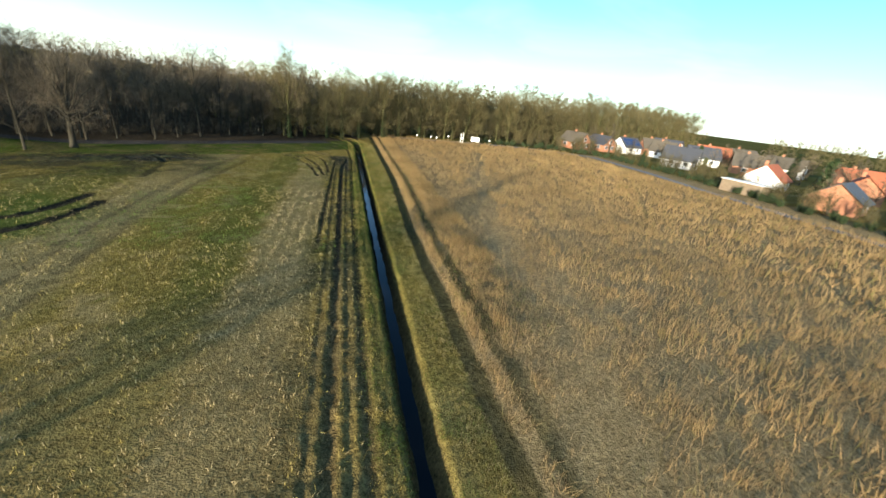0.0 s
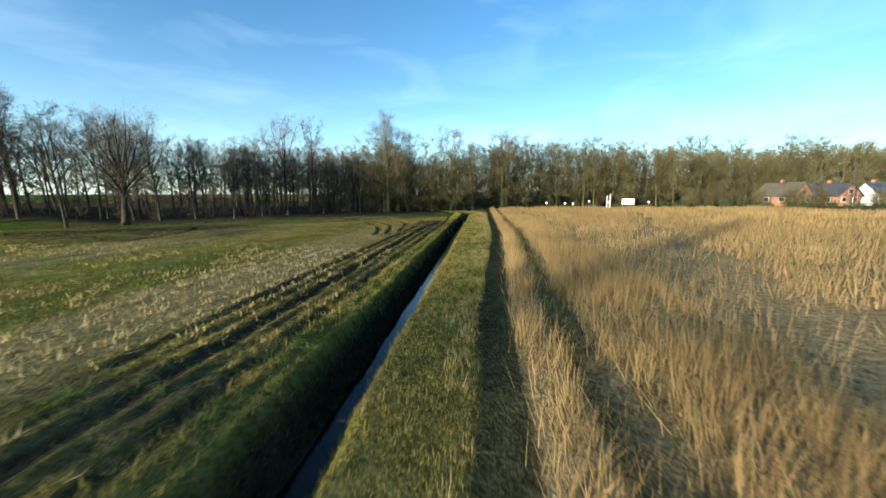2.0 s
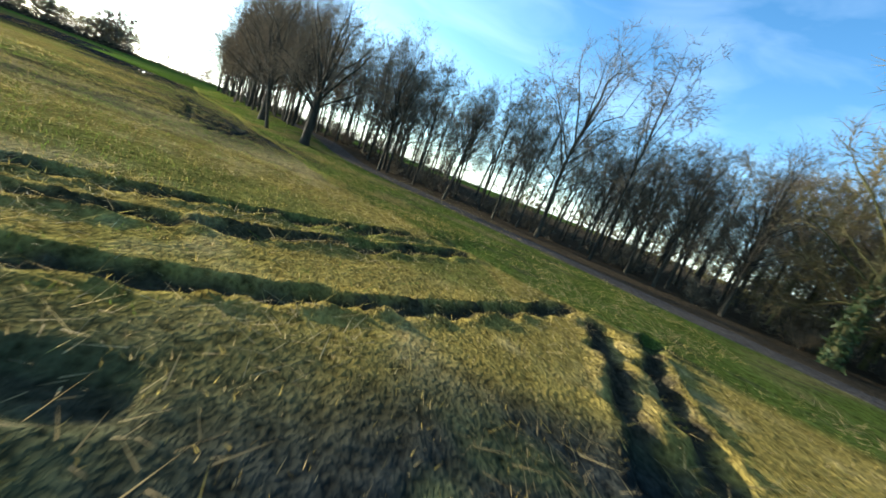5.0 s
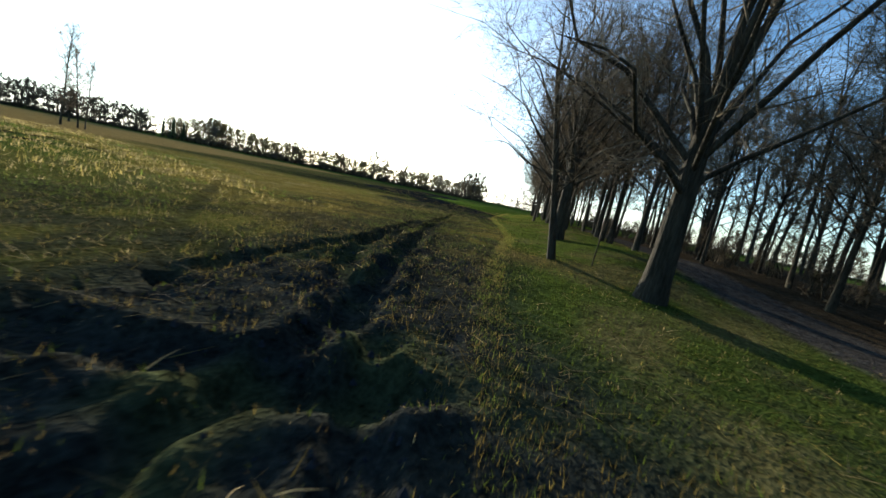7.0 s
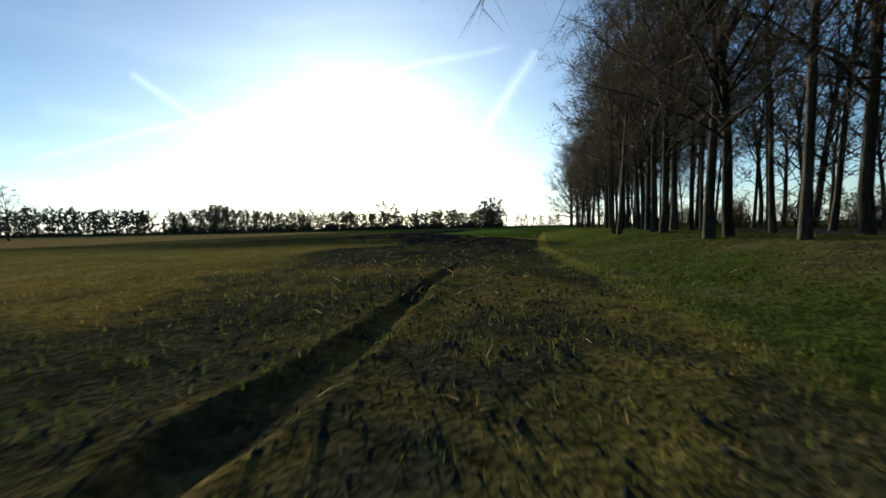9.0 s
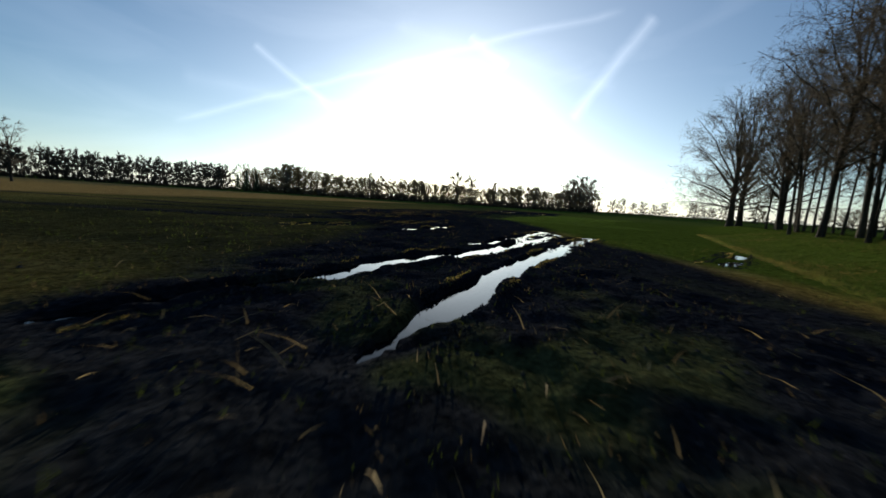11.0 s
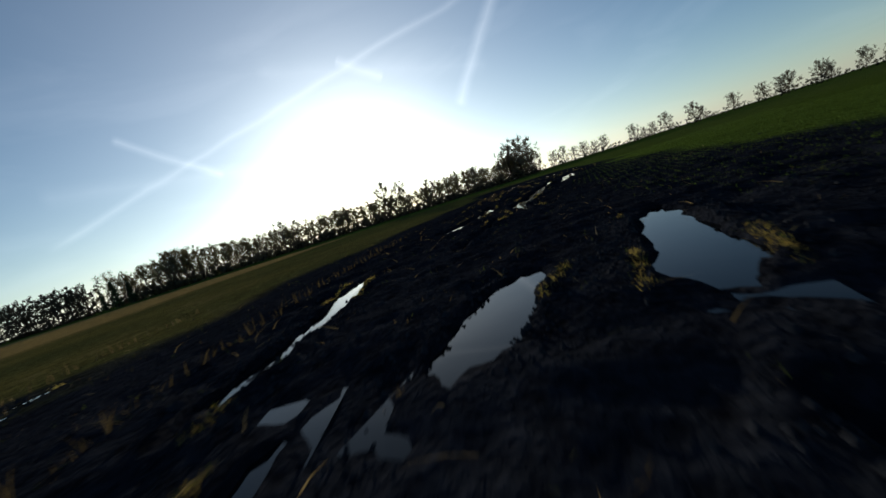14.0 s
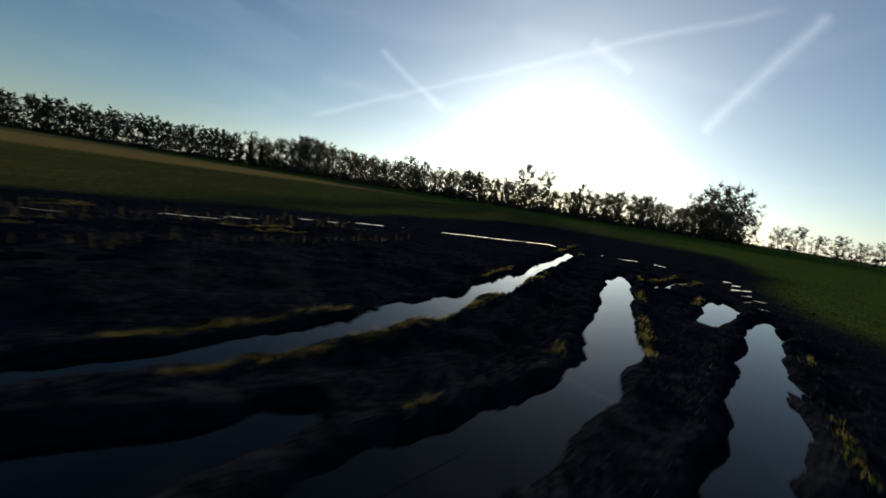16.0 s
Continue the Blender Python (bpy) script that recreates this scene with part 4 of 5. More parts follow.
def verge_grass():
    n = 18000
    v = rng.uniform(-44, 40, n)
    u = verge_u(v) + np.abs(rng.normal(0, 3.2, n)) - 0.1
    x, y = to_world(u, v)
    ok = stroke_distance(u, v, [(-0.8, -60), (1.2, -42), (2.9, -29), (5.6, -20), (10.5, -6), (15, 6)])[0] > 1.4
    x, y = x[ok], y[ok]
    bx, by, k = tufts(x, y, 6, 0.07)
    # blade colours lowered too, to carry the shade on the verge
    col = np.where(lattice_noise(bx, by, 2.5, 61)[:, None] + 0.3 * rng.normal(0, 1, (len(bx), 1)) > 0.3, OCHRE * 0.5, GREEN * 0.85)
    blades("verge_grass", bx, by, rng.uniform(0.04, 0.14, len(bx)), rng.uniform(0.006, 0.014, len(bx)), 0.9, col, 0.25, "short green grass on the verge along the wood", "grass", simple=True)
    n = 4500
    v = rng.uniform(-40, 40, n)
    u = verge_u(v) + rng.uniform(-0.12, 0.45, n)
    x, y = to_world(u, v)
    bx, by, k = tufts(x, y, 6, 0.06)
    blades("margin_grass", bx, by, rng.uniform(0.04, 0.12, len(bx)), rng.uniform(0.006, 0.011, len(bx)), 0.9, np.where(rng.uniform(0, 1, (len(bx), 1)) < 0.5, OCHRE * 0.9, GREEN * 1.35), 0.25, "bright fresh grass along the margin of the field", "grass", simple=True)
    # weeds and straw in the mud
    n = 15000
    v = rng.uniform(-36, 62, n)
    u = np.interp(v, [-40, 0, 14, 30, 45, 60, 75], [-9, -3, 0, -4, -7, -5, 0]) + rng.normal(0, 4.5, n)
    thin = np.interp(v, [-36, 0, 12, 22, 30, 62], [1.0, 1.0, 0.8, 0.3, 0.15, 0.12])
    ok = (u < verge_u(v)) & (rng.uniform(0, 1, n) < thin)
    for pts, half, deep, wet in MUD_RUTS:
        ok &= stroke_distance(u, v, pts)[0] > half
    x, y = to_world(u[ok], v[ok])
    bx, by, k = tufts(x, y, 5, 0.08)
    col = np.where(rng.uniform(0, 1, (len(bx), 1)) < 0.55, GREEN, STRAW * 0.5)
    blades("field_weeds", bx, by, rng.uniform(0.03, 0.12, len(bx)), rng.uniform(0.006, 0.014, len(bx)), 0.95, col, 0.3, "sparse weeds and broken straw lying on the mud", "weeds", simple=True)
    n = 1100
    v = rng.uniform(-34, 60, n)
    u = np.interp(v, [-40, 0, 14, 30, 45, 60, 75], [-9, -2, 1, -4, -6, -4, 0]) + rng.normal(0, 3.5, n)
    x, y = to_world(u, v)
    blades("straw_litter", x, y, rng.uniform(0.08, 0.34, n), rng.uniform(0.008, 0.018, n), 1.9, STRAW * 1.2, 0.25, "pale broken maize straw lying on the mud", "straw", base=heights(x, y) + 0.02, lie=True)
    n = 380
    v = rng.uniform(-8, 14, n)
    u = np.interp(v, [-8, 0, 14], [-3, -2, 0]) + rng.normal(0, 2.6, n)
    ok = u < verge_u(v) - 0.2
    x, y = to_world(u[ok], v[ok])
    n = len(x)
    blades("maize_stalks", x, y, rng.uniform(0.12, 0.5, n), rng.uniform(0.012, 0.026, n), 1.9, STRAW * 1.3, 0.35, "broken pale maize stalks lying across the wet soil", "straw", base=heights(x, y) + 0.025, lie=True)


def sown_rows():
    """Young corn drilled in straight rows beside the ruts."""
    us, vs = [], []
    for k in range(30, 130):
        s = np.arange(2, 36, 0.035)
        us.append(-16 + 0.22 * k + s * 0.44 + rng.normal(0, 0.02, len(s)))
        vs.append(44 + s + rng.normal(0, 0.02, len(s)) - 0.05 * k)
    u, v = np.concatenate(us), np.concatenate(vs)
    side = u - row_edge(v)
    keep = (side > 1.2 + 0.6 * lattice_noise(u, v, 1.5, 97)) & (side < 16) & (rng.uniform(0, 1, len(u)) < np.interp(side, [0, 4, 16], [0.5, 1.0, 0.75]))
    x, y = to_world(u[keep], v[keep])
    n = len(x)
    blades("sown_rows", x, y, rng.uniform(0.035, 0.08, n), rng.uniform(0.01, 0.018, n), 0.7, GREEN * np.array((0.8, 1.0, 1.0)), 0.25, "young green corn coming up in drilled rows", "crop", simple=True)


def stalk_stubble():
    """Cut maize stalks in rows beside the flooded ruts."""
    rows = []
    for off in (0.0, 0.32, 0.64):
        for p in resample([(-9.2 - off, 33.8), (-8.15 - off, 36.5), (-7.45 - off * 0.3, 39.5), (-7.1 - off * 0.3, 43.5)], 0.12):
            rows.append(p)
    for line in ([(-12, 40), (-13.5, 46), (-14, 54)], [(-9.5, 44), (-9.2, 50), (-7.5, 58)], [(-2.2, 65.5), (-1.9, 69.5), (0.2, 74.5), (1.6, 80)], [(-3.0, 65.5), (-2.7, 69.5), (-0.6, 74.5), (0.8, 80)], [(1.5, 70), (2.0, 74), (3.2, 80)]):
        rows.extend(resample(line, 0.16))
    p = np.array(rows)
    p = p + rng.normal(0, 0.05, p.shape)
    x, y = to_world(p[:, 0], p[:, 1])
    k = np.repeat(np.arange(len(x)), 2)
    blades("stalk_stubble", x[k] + rng.normal(0, 0.012, len(k)), y[k] + rng.normal(0, 0.012, len(k)), rng.uniform(0.08, 0.26, len(k)), rng.uniform(0.012, 0.024, len(k)), 0.5, STRAW * 0.34, 0.25, "cut maize stalks standing in rows in the wet mud", "stubble", bend=0.0)


tall_grass()
stubble()
strip_grass()
verge_grass()
open_field_grass()
flattened_straw()
mud_clods()
bank_tufts()
sown_rows()
stalk_stubble()


# ---- trees ----
rng = np.random.default_rng(23)


class Wood:
    """Collects tubes for one mesh."""

    def __init__(self):
        self.v, self.f, self.n = [], [], 0

    def tube(self, pts, radii, sides):
        pts = np.asarray(pts, float)
        d = np.gradient(pts, axis=0)
        d /= np.linalg.norm(d, axis=1)[:, None] + 1e-9
        ref = np.where(np.abs(d[:, 2:3]) > 0.9, (1.0, 0, 0), (0, 0, 1.0))
        a = np.cross(d, ref)
        a /= np.linalg.norm(a, axis=1)[:, None] + 1e-9
        b = np.cross(d, a)
        ang = np.arange(sides) * 2 * np.pi / sides
        ring = pts[:, None] + np.asarray(radii)[:, None, None] * (np.cos(ang)[None, :, None] * a[:, None] + np.sin(ang)[None, :, None] * b[:, None])
        m = len(pts)
        self.v.append(ring.reshape(-1, 3))
        i = np.arange(m - 1)[:, None] * sides
        j = np.arange(sides)[None]
        k = (j + 1) % sides
        q = np.stack([i + j, i + k, i + sides + k, i + sides + j], -1).reshape(-1, 4) + self.n
        self.f += q.tolist()
        self.n += m * sides

    def sliver(self, a, b, w):
        """A thin twig: three corners."""
        d = b - a
        s = np.cross(d, rng.normal(0, 1, 3))
        s *= w / (np.linalg.norm(s) + 1e-9)
        self.v.append(np.array([a - s, a + s, b]))
        self.f.append([self.n, self.n + 1, self.n + 2])
        self.n += 3

    def mesh(self, name, mat, smooth=True):
        me = bpy.data.meshes.new(name)
        me.from_pydata(np.concatenate(self.v).tolist(), [], self.f)
        me.materials.append(mat)
        if smooth:
            me.shade_smooth()
        return me


def grow(start, way, length, radius, segs, up, wander):
    """The line of one limb: places and radii."""
    pts, d = [np.array(start, float)], np.array(way, float)
    for _ in range(segs):
        d = d + rng.normal(0, wander, 3) + np.array((0, 0, up))
        d /= np.linalg.norm(d)
        pts.append(pts[-1] + d * length / segs)
    return np.array(pts), np.linspace(radius, radius * 0.25, segs + 1)


def at(pts, s):
    k = s * (len(pts) - 1)
    i = min(int(k), len(pts) - 2)
    return pts[i] + (pts[i + 1] - pts[i]) * (k - i), (pts[i + 1] - pts[i]) / (np.linalg.norm(pts[i + 1] - pts[i]) + 1e-9)


def off_axis(d, angle):
    s = np.cross(d, rng.normal(0, 1, 3))
    s /= np.linalg.norm(s) + 1e-9
    return d * math.cos(angle) + s * math.sin(angle)


def tree_shape(height, first, limbs, second, third, twigs, spread, girth, sides=7, twig_w=0.012, lean=0.03, low=-18.0, wander=0.16, stout=0.5, fork=0.6, bent=0.035, plain=False, tip_way=(0.0, 0.0)):
    """A leafless tree whose limbs leave a short trunk and end on a rounded crown: trunk with main limbs, fine branches, and the trunk's line."""
    trunk, crown = Wood(), Wood()
    pts, rad = grow((0, 0, -0.15), (tip_way[0] + rng.normal(0, lean), tip_way[1] + rng.normal(0, lean), 1), height * fork, girth, 7, 0.05, bent)
    rad = girth * np.linspace(1, 0.5, 8) ** 0.9
    rad[0] *= 1.3
    rad[1] *= 1.04
    trunk.tube(pts, rad, sides)
    middle = height * (first + fork) * 0.5 + height * 0.06
    start = first / fork
    turn = rng.uniform(0, 2 * np.pi)
    for i in range(limbs):
        q = (i + rng.uniform(0, 0.8)) / limbs
        p, d = at(pts, min(start + (1 - start) * q ** 1.15, 1.0))
        turn += 2.4 + rng.normal(0, 0.35)
        tilt = radians(low + (86 - low) * q)
        far = rng.uniform(0.78, 1.12)
        tip = np.array((math.cos(turn) * math.cos(tilt) * spread * far, math.sin(turn) * math.cos(tilt) * spread * far, middle + math.sin(tilt) * (height - middle) * (0.9 + 0.1 * far)))
        tip[:2] += pts[-1][:2]
        tip[2] = max(tip[2], p[2] * 0.75)
        reach = float(np.linalg.norm(tip - p))
        bow = (p + tip) / 2 + np.array((0, 0, 0.1 * reach))
        s = np.linspace(0, 1, 6)[:, None]
        lp = (1 - s) ** 2 * p + 2 * s * (1 - s) * bow + s ** 2 * tip
        lp[1:] += rng.normal(0, wander * reach * 0.16, (5, 3)) * s[1:]
        r = girth * stout * (0.62 + 0.38 * q) * rng.uniform(0.75, 1.1)
        if plain:
            trunk.tube(lp[[0, 2, 5]], r * np.array((1, 0.6, 0.15)), 3)
        else:
            trunk.tube(lp, r * np.linspace(1, 0.14, 6), max(3, sides - 2))
        for _ in range(second):
            s2 = rng.uniform(0.16, 1.0)
            p2, d2 = at(lp, s2)
            way = off_axis(d2, radians(rng.uniform(30, 78)))
            way[2] += 0.04
            bp, br = grow(p2, way / np.linalg.norm(way), (0.4 * reach + 0.6 * spread) * rng.uniform(0.24, 0.46) * (1.2 - 0.8 * s2), max(r * 0.34 * (1.1 - 0.7 * s2), twig_w * 1.2), 3, 0.05, 0.2)
            if plain:
                crown.sliver(bp[0], bp[-1], br[0])
            else:
                crown.tube(bp[[0, 2, 3]] if sides < 8 else bp, br[[0, 2, 3]] if sides < 8 else br, 3)
            for _ in range(third):
                s3 = rng.uniform(0.12, 1.0)
                p3, d3 = at(bp, s3)
                ln = (0.4 * reach + 0.6 * spread) * rng.uniform(0.11, 0.22)
                q3 = p3 + (off_axis(d3, radians(rng.uniform(20, 70))) + np.array((0, 0, 0.04))) * ln
                crown.sliver(p3, q3, max(br[0] * 0.22, twig_w))
                for _ in range(twigs):
                    t = rng.uniform(0.2, 1.0)
                    a = p3 + (q3 - p3) * t
                    crown.sliver(a, a + (off_axis((q3 - p3) / (ln + 1e-9), radians(rng.uniform(20, 70))) + np.array((0, 0, 0.04))) * ln * rng.uniform(0.35, 0.85), twig_w)
    return trunk, crown, pts


def bare_tree(label, *shape, bark=None, twig=None, ivy=0, **more):
    """A leafless tree: an Empty with its trunk (and main limbs) and its crown of fine branches."""
    bark, twig = bark or BARK, twig or TWIG
    trunk, crown, pts = tree_shape(*shape, **more)
    girth = shape[7]
    ob = new("bare_tree")
    new("trunk", trunk.mesh("trunk", bark)).parent = ob
    new("crown", crown.mesh("crown", twig, False)).parent = ob
    if ivy:
        leaves = Wood()
        for _ in range(ivy):
            s = rng.uniform(0.0, 0.6) ** 1.2
            p, d = at(pts, s)
            a = rng.uniform(0, 2 * np.pi)
            r = girth * (1.15 - 0.8 * s) + rng.uniform(0.0, 0.22)
            c = p + np.array((math.cos(a) * r, math.sin(a) * r, rng.uniform(-0.2, 0.2)))
            leaves.sliver(c, c + rng.normal(0, 0.14, 3), 0.07)
        new("ivy", leaves.mesh("ivy", LEAF, False)).parent = ob
    return tagged(ob, label, "tree")


def bush(label, height, stems, per, mat, leafy=0):
    stem, crown = Wood(), Wood()
    for _ in range(stems):
        a, t = rng.uniform(0, 2 * np.pi), rng.uniform(0.1, 0.75)
        p, r = grow((rng.normal(0, 0.25), rng.normal(0, 0.25), -0.1), (math.cos(a) * t, math.sin(a) * t, 1), height * rng.uniform(0.6, 1.0), 0.02 + 0.006 * height, 4, 0.03, 0.15)
        stem.tube(p, r, 4)
        for _ in range(per):
            q, d = at(p, rng.uniform(0.15, 1.0))
            e = q + (off_axis(d, radians(rng.uniform(20, 70)))) * height * rng.uniform(0.12, 0.32)
            crown.sliver(q, e, 0.014)
            for _ in range(4):
                f = q + (e - q) * rng.uniform(0.2, 1)
                crown.sliver(f, f + rng.normal(0, 0.10, 3) * height, 0.012)
            for _ in range(leafy):
                f = q + (e - q) * rng.uniform(0.0, 1.1) + rng.normal(0, 0.06, 3) * height
                crown.sliver(f, f + rng.normal(0, 0.09, 3), 0.06)
    ob = new("bush")
    new("stem", stem.mesh("stem", BARK)).parent = ob
    new("crown", crown.mesh("crown", mat, False)).parent = ob
    return tagged(ob, label, "bush")


def conifer(height):
    trunk, crown = Wood(), Wood()
    pts, r = grow((0, 0, -0.1), (0, 0, 1), height, 0.22, 5, 0.1, 0.01)
    trunk.tube(pts, r, 6)
    for i in range(150):
        s = 0.1 + 0.88 * i / 150
        p, d = at(pts, s)
        a, reach = rng.uniform(0, 2 * np.pi), height * 0.24 * (1.05 - s) * rng.uniform(0.7, 1.1)
        q = p + np.array((math.cos(a) * reach, math.sin(a) * reach, -0.12 * reach))
        for _ in range(9):
            t = rng.uniform(0.15, 1)
            c = p + (q - p) * t
            crown.sliver(c, c + rng.normal(0, 0.35, 3) - np.array((0, 0, 0.15)), 0.16)
    ob = new("conifer")
    new("trunk", trunk.mesh("trunk", BARK)).parent = ob
    new("crown", crown.mesh("crown", LEAF, False)).parent = ob
    return tagged(ob, "dark green conifer in the far hedge", "conifer")


FIRST_USE = {}


def plant(kind, x, y, size=1.0, turn=None, label="", group=""):
    """Sets the first of a kind at its place, and copies of it after that."""
    z = float(heights(np.array([x]), np.array([y]))[0]) if -122 < x < 10 and -14 < y < 96 else 0.0
    m = pose(x, y, z - 0.03, 0, 0, math.degrees(rng.uniform(0, 2 * np.pi) if turn is None else turn))
    kind.scale = (1, 1, 1)
    if kind.name not in FIRST_USE:
        FIRST_USE[kind.name] = True
        kind.matrix_basis = m
        ob = kind
    else:
        ob = copy_thing(kind, m)
    ob.scale = (size, size, size)
    if label or group:
        tagged(ob, label, group=group)
    return ob


def kinds(count, *a, **k):
    return [bare_tree(*a, **k) for _ in range(count)]


def flat_faces(wood):
    """A shape's corners, face corners in one row, and corners a face."""
    return np.concatenate(wood.v), np.array([i for f in wood.f for i in f], dtype=np.int64), np.array([len(f) for f in wood.f], dtype=np.int64)


def thicket(name, label, category, shapes, places, mats):
    """Many far trees that nobody could count, joined into one object. places: x, y, size."""
    flat = [[flat_faces(w) for w in shape[:2]] for shape in shapes]
    vs, ls, ts, ms, n = [], [], [], [], 0
    for x, y, size in places:
        a = rng.uniform(0, 2 * np.pi)
        turn = np.array(((math.cos(a), -math.sin(a), 0), (math.sin(a), math.cos(a), 0), (0, 0, 1))) * size
        for slot, (v, loops, totals) in enumerate(flat[rng.integers(len(flat))]):
            vs.append(v @ turn.T + np.array((x, y, 0)))
            ls.append(loops + n)
            ts.append(totals)
            ms.append(np.full(len(totals), slot))
            n += len(v)
    v, loops, totals, which = (np.concatenate(q) for q in (vs, ls, ts, ms))
    me = bpy.data.meshes.new(name)
    me.vertices.add(len(v))
    me.vertices.foreach_set("co", v.astype(np.float32).ravel())
    me.loops.add(len(loops))
    me.loops.foreach_set("vertex_index", loops.astype(np.int32))
    me.polygons.add(len(totals))
    me.polygons.foreach_set("loop_start", np.concatenate([[0], np.cumsum(totals)[:-1]]).astype(np.int32))
    me.update(calc_edges=True)
    for m in mats:
        me.materials.append(m)
    me.polygons.foreach_set("material_index", which.astype(np.int32))
    return tagged(new(name, me), label, category, kind="stuff")


BIG = bare_tree("spreading bare oak on the grass verge beside the path", 10.8, 0.25, 20, 9, 8, 5, 5.4, 0.34, sides=10, twig_w=0.005, lean=0.0, low=-2, stout=0.33, fork=0.46, bent=0.02, wander=0.24)
VERGE_TREE = bare_tree("slender bare tree with long low limbs on the verge", 9.0, 0.22, 17, 8, 7, 4, 4.8, 0.135, sides=9, twig_w=0.005, lean=0.0, low=-6, stout=0.36, fork=0.72, bent=0.02, wander=0.28, tip_way=(0.12, -0.13))
LONE = bare_tree("broad bare oak at the end of the wood", 14.5, 0.14, 22, 9, 8, 4, 6.6, 0.34, sides=8, twig_w=0.013, lean=0.02, low=-22, stout=0.42, fork=0.48)
EDGE = kinds(5, "tall bare tree at the edge of the wood", 14.0, 0.24, 15, 9, 8, 4, 4.6, 0.155, sides=7, twig_w=0.009, low=-18, fork=0.62, wander=0.28, lean=0.04)
SLIM = kinds(3, "slim straight bare tree inside the wood", 13.5, 0.34, 11, 8, 7, 4, 3.6, 0.11, sides=5, twig_w=0.013, fork=0.68, wander=0.22, lean=0.04)
OLIVE = kinds(4, "bare oak with olive-brown twigs in the wood", 14.5, 0.2, 15, 9, 8, 4, 5.2, 0.2, bark=BARK_GREEN, twig=TWIG_OLIVE, sides=5, twig_w=0.017, low=-30, fork=0.56)
IVY = kinds(3, "bare tree with ivy on its mossy trunk", 15.0, 0.2, 16, 10, 8, 4, 5.4, 0.22, bark=BARK_GREEN, twig=TWIG_OLIVE, sides=6, twig_w=0.015, low=-30, ivy=700, fork=0.52)
YOUNG = bare_tree("young sapling on the grass verge", 2.2, 0.3, 5, 2, 2, 1, 0.5, 0.025, sides=5, twig_w=0.004, fork=0.8)
FAR = kinds(2, "bare garden tree between the houses", 10.0, 0.18, 11, 6, 5, 2, 3.4, 0.18, sides=5, twig_w=0.03, low=-30)
POPLAR = bare_tree("tall thin bare poplar standing in the field", 13.0, 0.14, 34, 5, 4, 2, 2.3, 0.12, sides=5, twig_w=0.022, low=-72, wander=0.12, fork=0.92)
FAR_SHAPES = [tree_shape(14.0, 0.1, 11, 6, 6, 3, 4.8, 0.2, sides=3, twig_w=0.07, low=-45, plain=True) for _ in range(6)]
LOW_SHAPES = [tree_shape(13.0, 0.06, 9, 4, 5, 2, 5.0, 0.2, sides=3, twig_w=0.2, low=-55, plain=True) for _ in range(4)]
WIDE_SHAPES = [tree_shape(15.0, 0.14, 11, 5, 6, 3, 5.2, 0.2, sides=3, twig_w=0.035, low=-40, plain=True) for _ in range(4)]
UNDERWOOD = [tree_shape(5.0, 0.04, 6, 3, 4, 2, 2.3, 0.06, sides=3, twig_w=0.03, low=-40, plain=True) for _ in range(3)]
BACK_SHAPES = [tree_shape(15.0, 0.24, 10, 5, 5, 3, 4.6, 0.2, sides=4, twig_w=0.03, fork=0.64, plain=True) for _ in range(3)]
ROUND_SHAPES = [tree_shape(15.0, 0.12, 15, 7, 6, 3, 6.4, 0.28, sides=4, twig_w=0.11, low=-28, plain=True) for _ in range(2)]
HEDGE_SHAPES = [tree_shape(4.0, 0.02, 7, 3, 4, 2, 2.8, 0.1, sides=3, twig_w=0.24, low=-25, plain=True) for _ in range(4)]
for shape in HEDGE_SHAPES + UNDERWOOD:
    for wood in shape[:2]:
        wood.v = [a - np.array((0, 0, 0.55)) for a in wood.v]
SCRUB = [bush("leafless scrub under the trees", 2.8, 9, 16, TWIG), bush("olive-brown leafless scrub under the trees", 3.4, 9, 18, TWIG_OLIVE)]
HEDGE = bush("dense low hedge with green leaves", 1.8, 10, 12, LEAF, leafy=6)


def polyline_places(pts, spacing, jitter):
    p = resample(pts, spacing)
    return p + rng.normal(0, jitter, p.shape)


def tall(v):
    """How high the trees of the belt stand along it."""
    return float(np.interp(v, [-60, -34, -22, -10, 0, 24, 40], [0.72, 0.74, 0.86, 0.95, 1.08, 1.08, 0.85]))


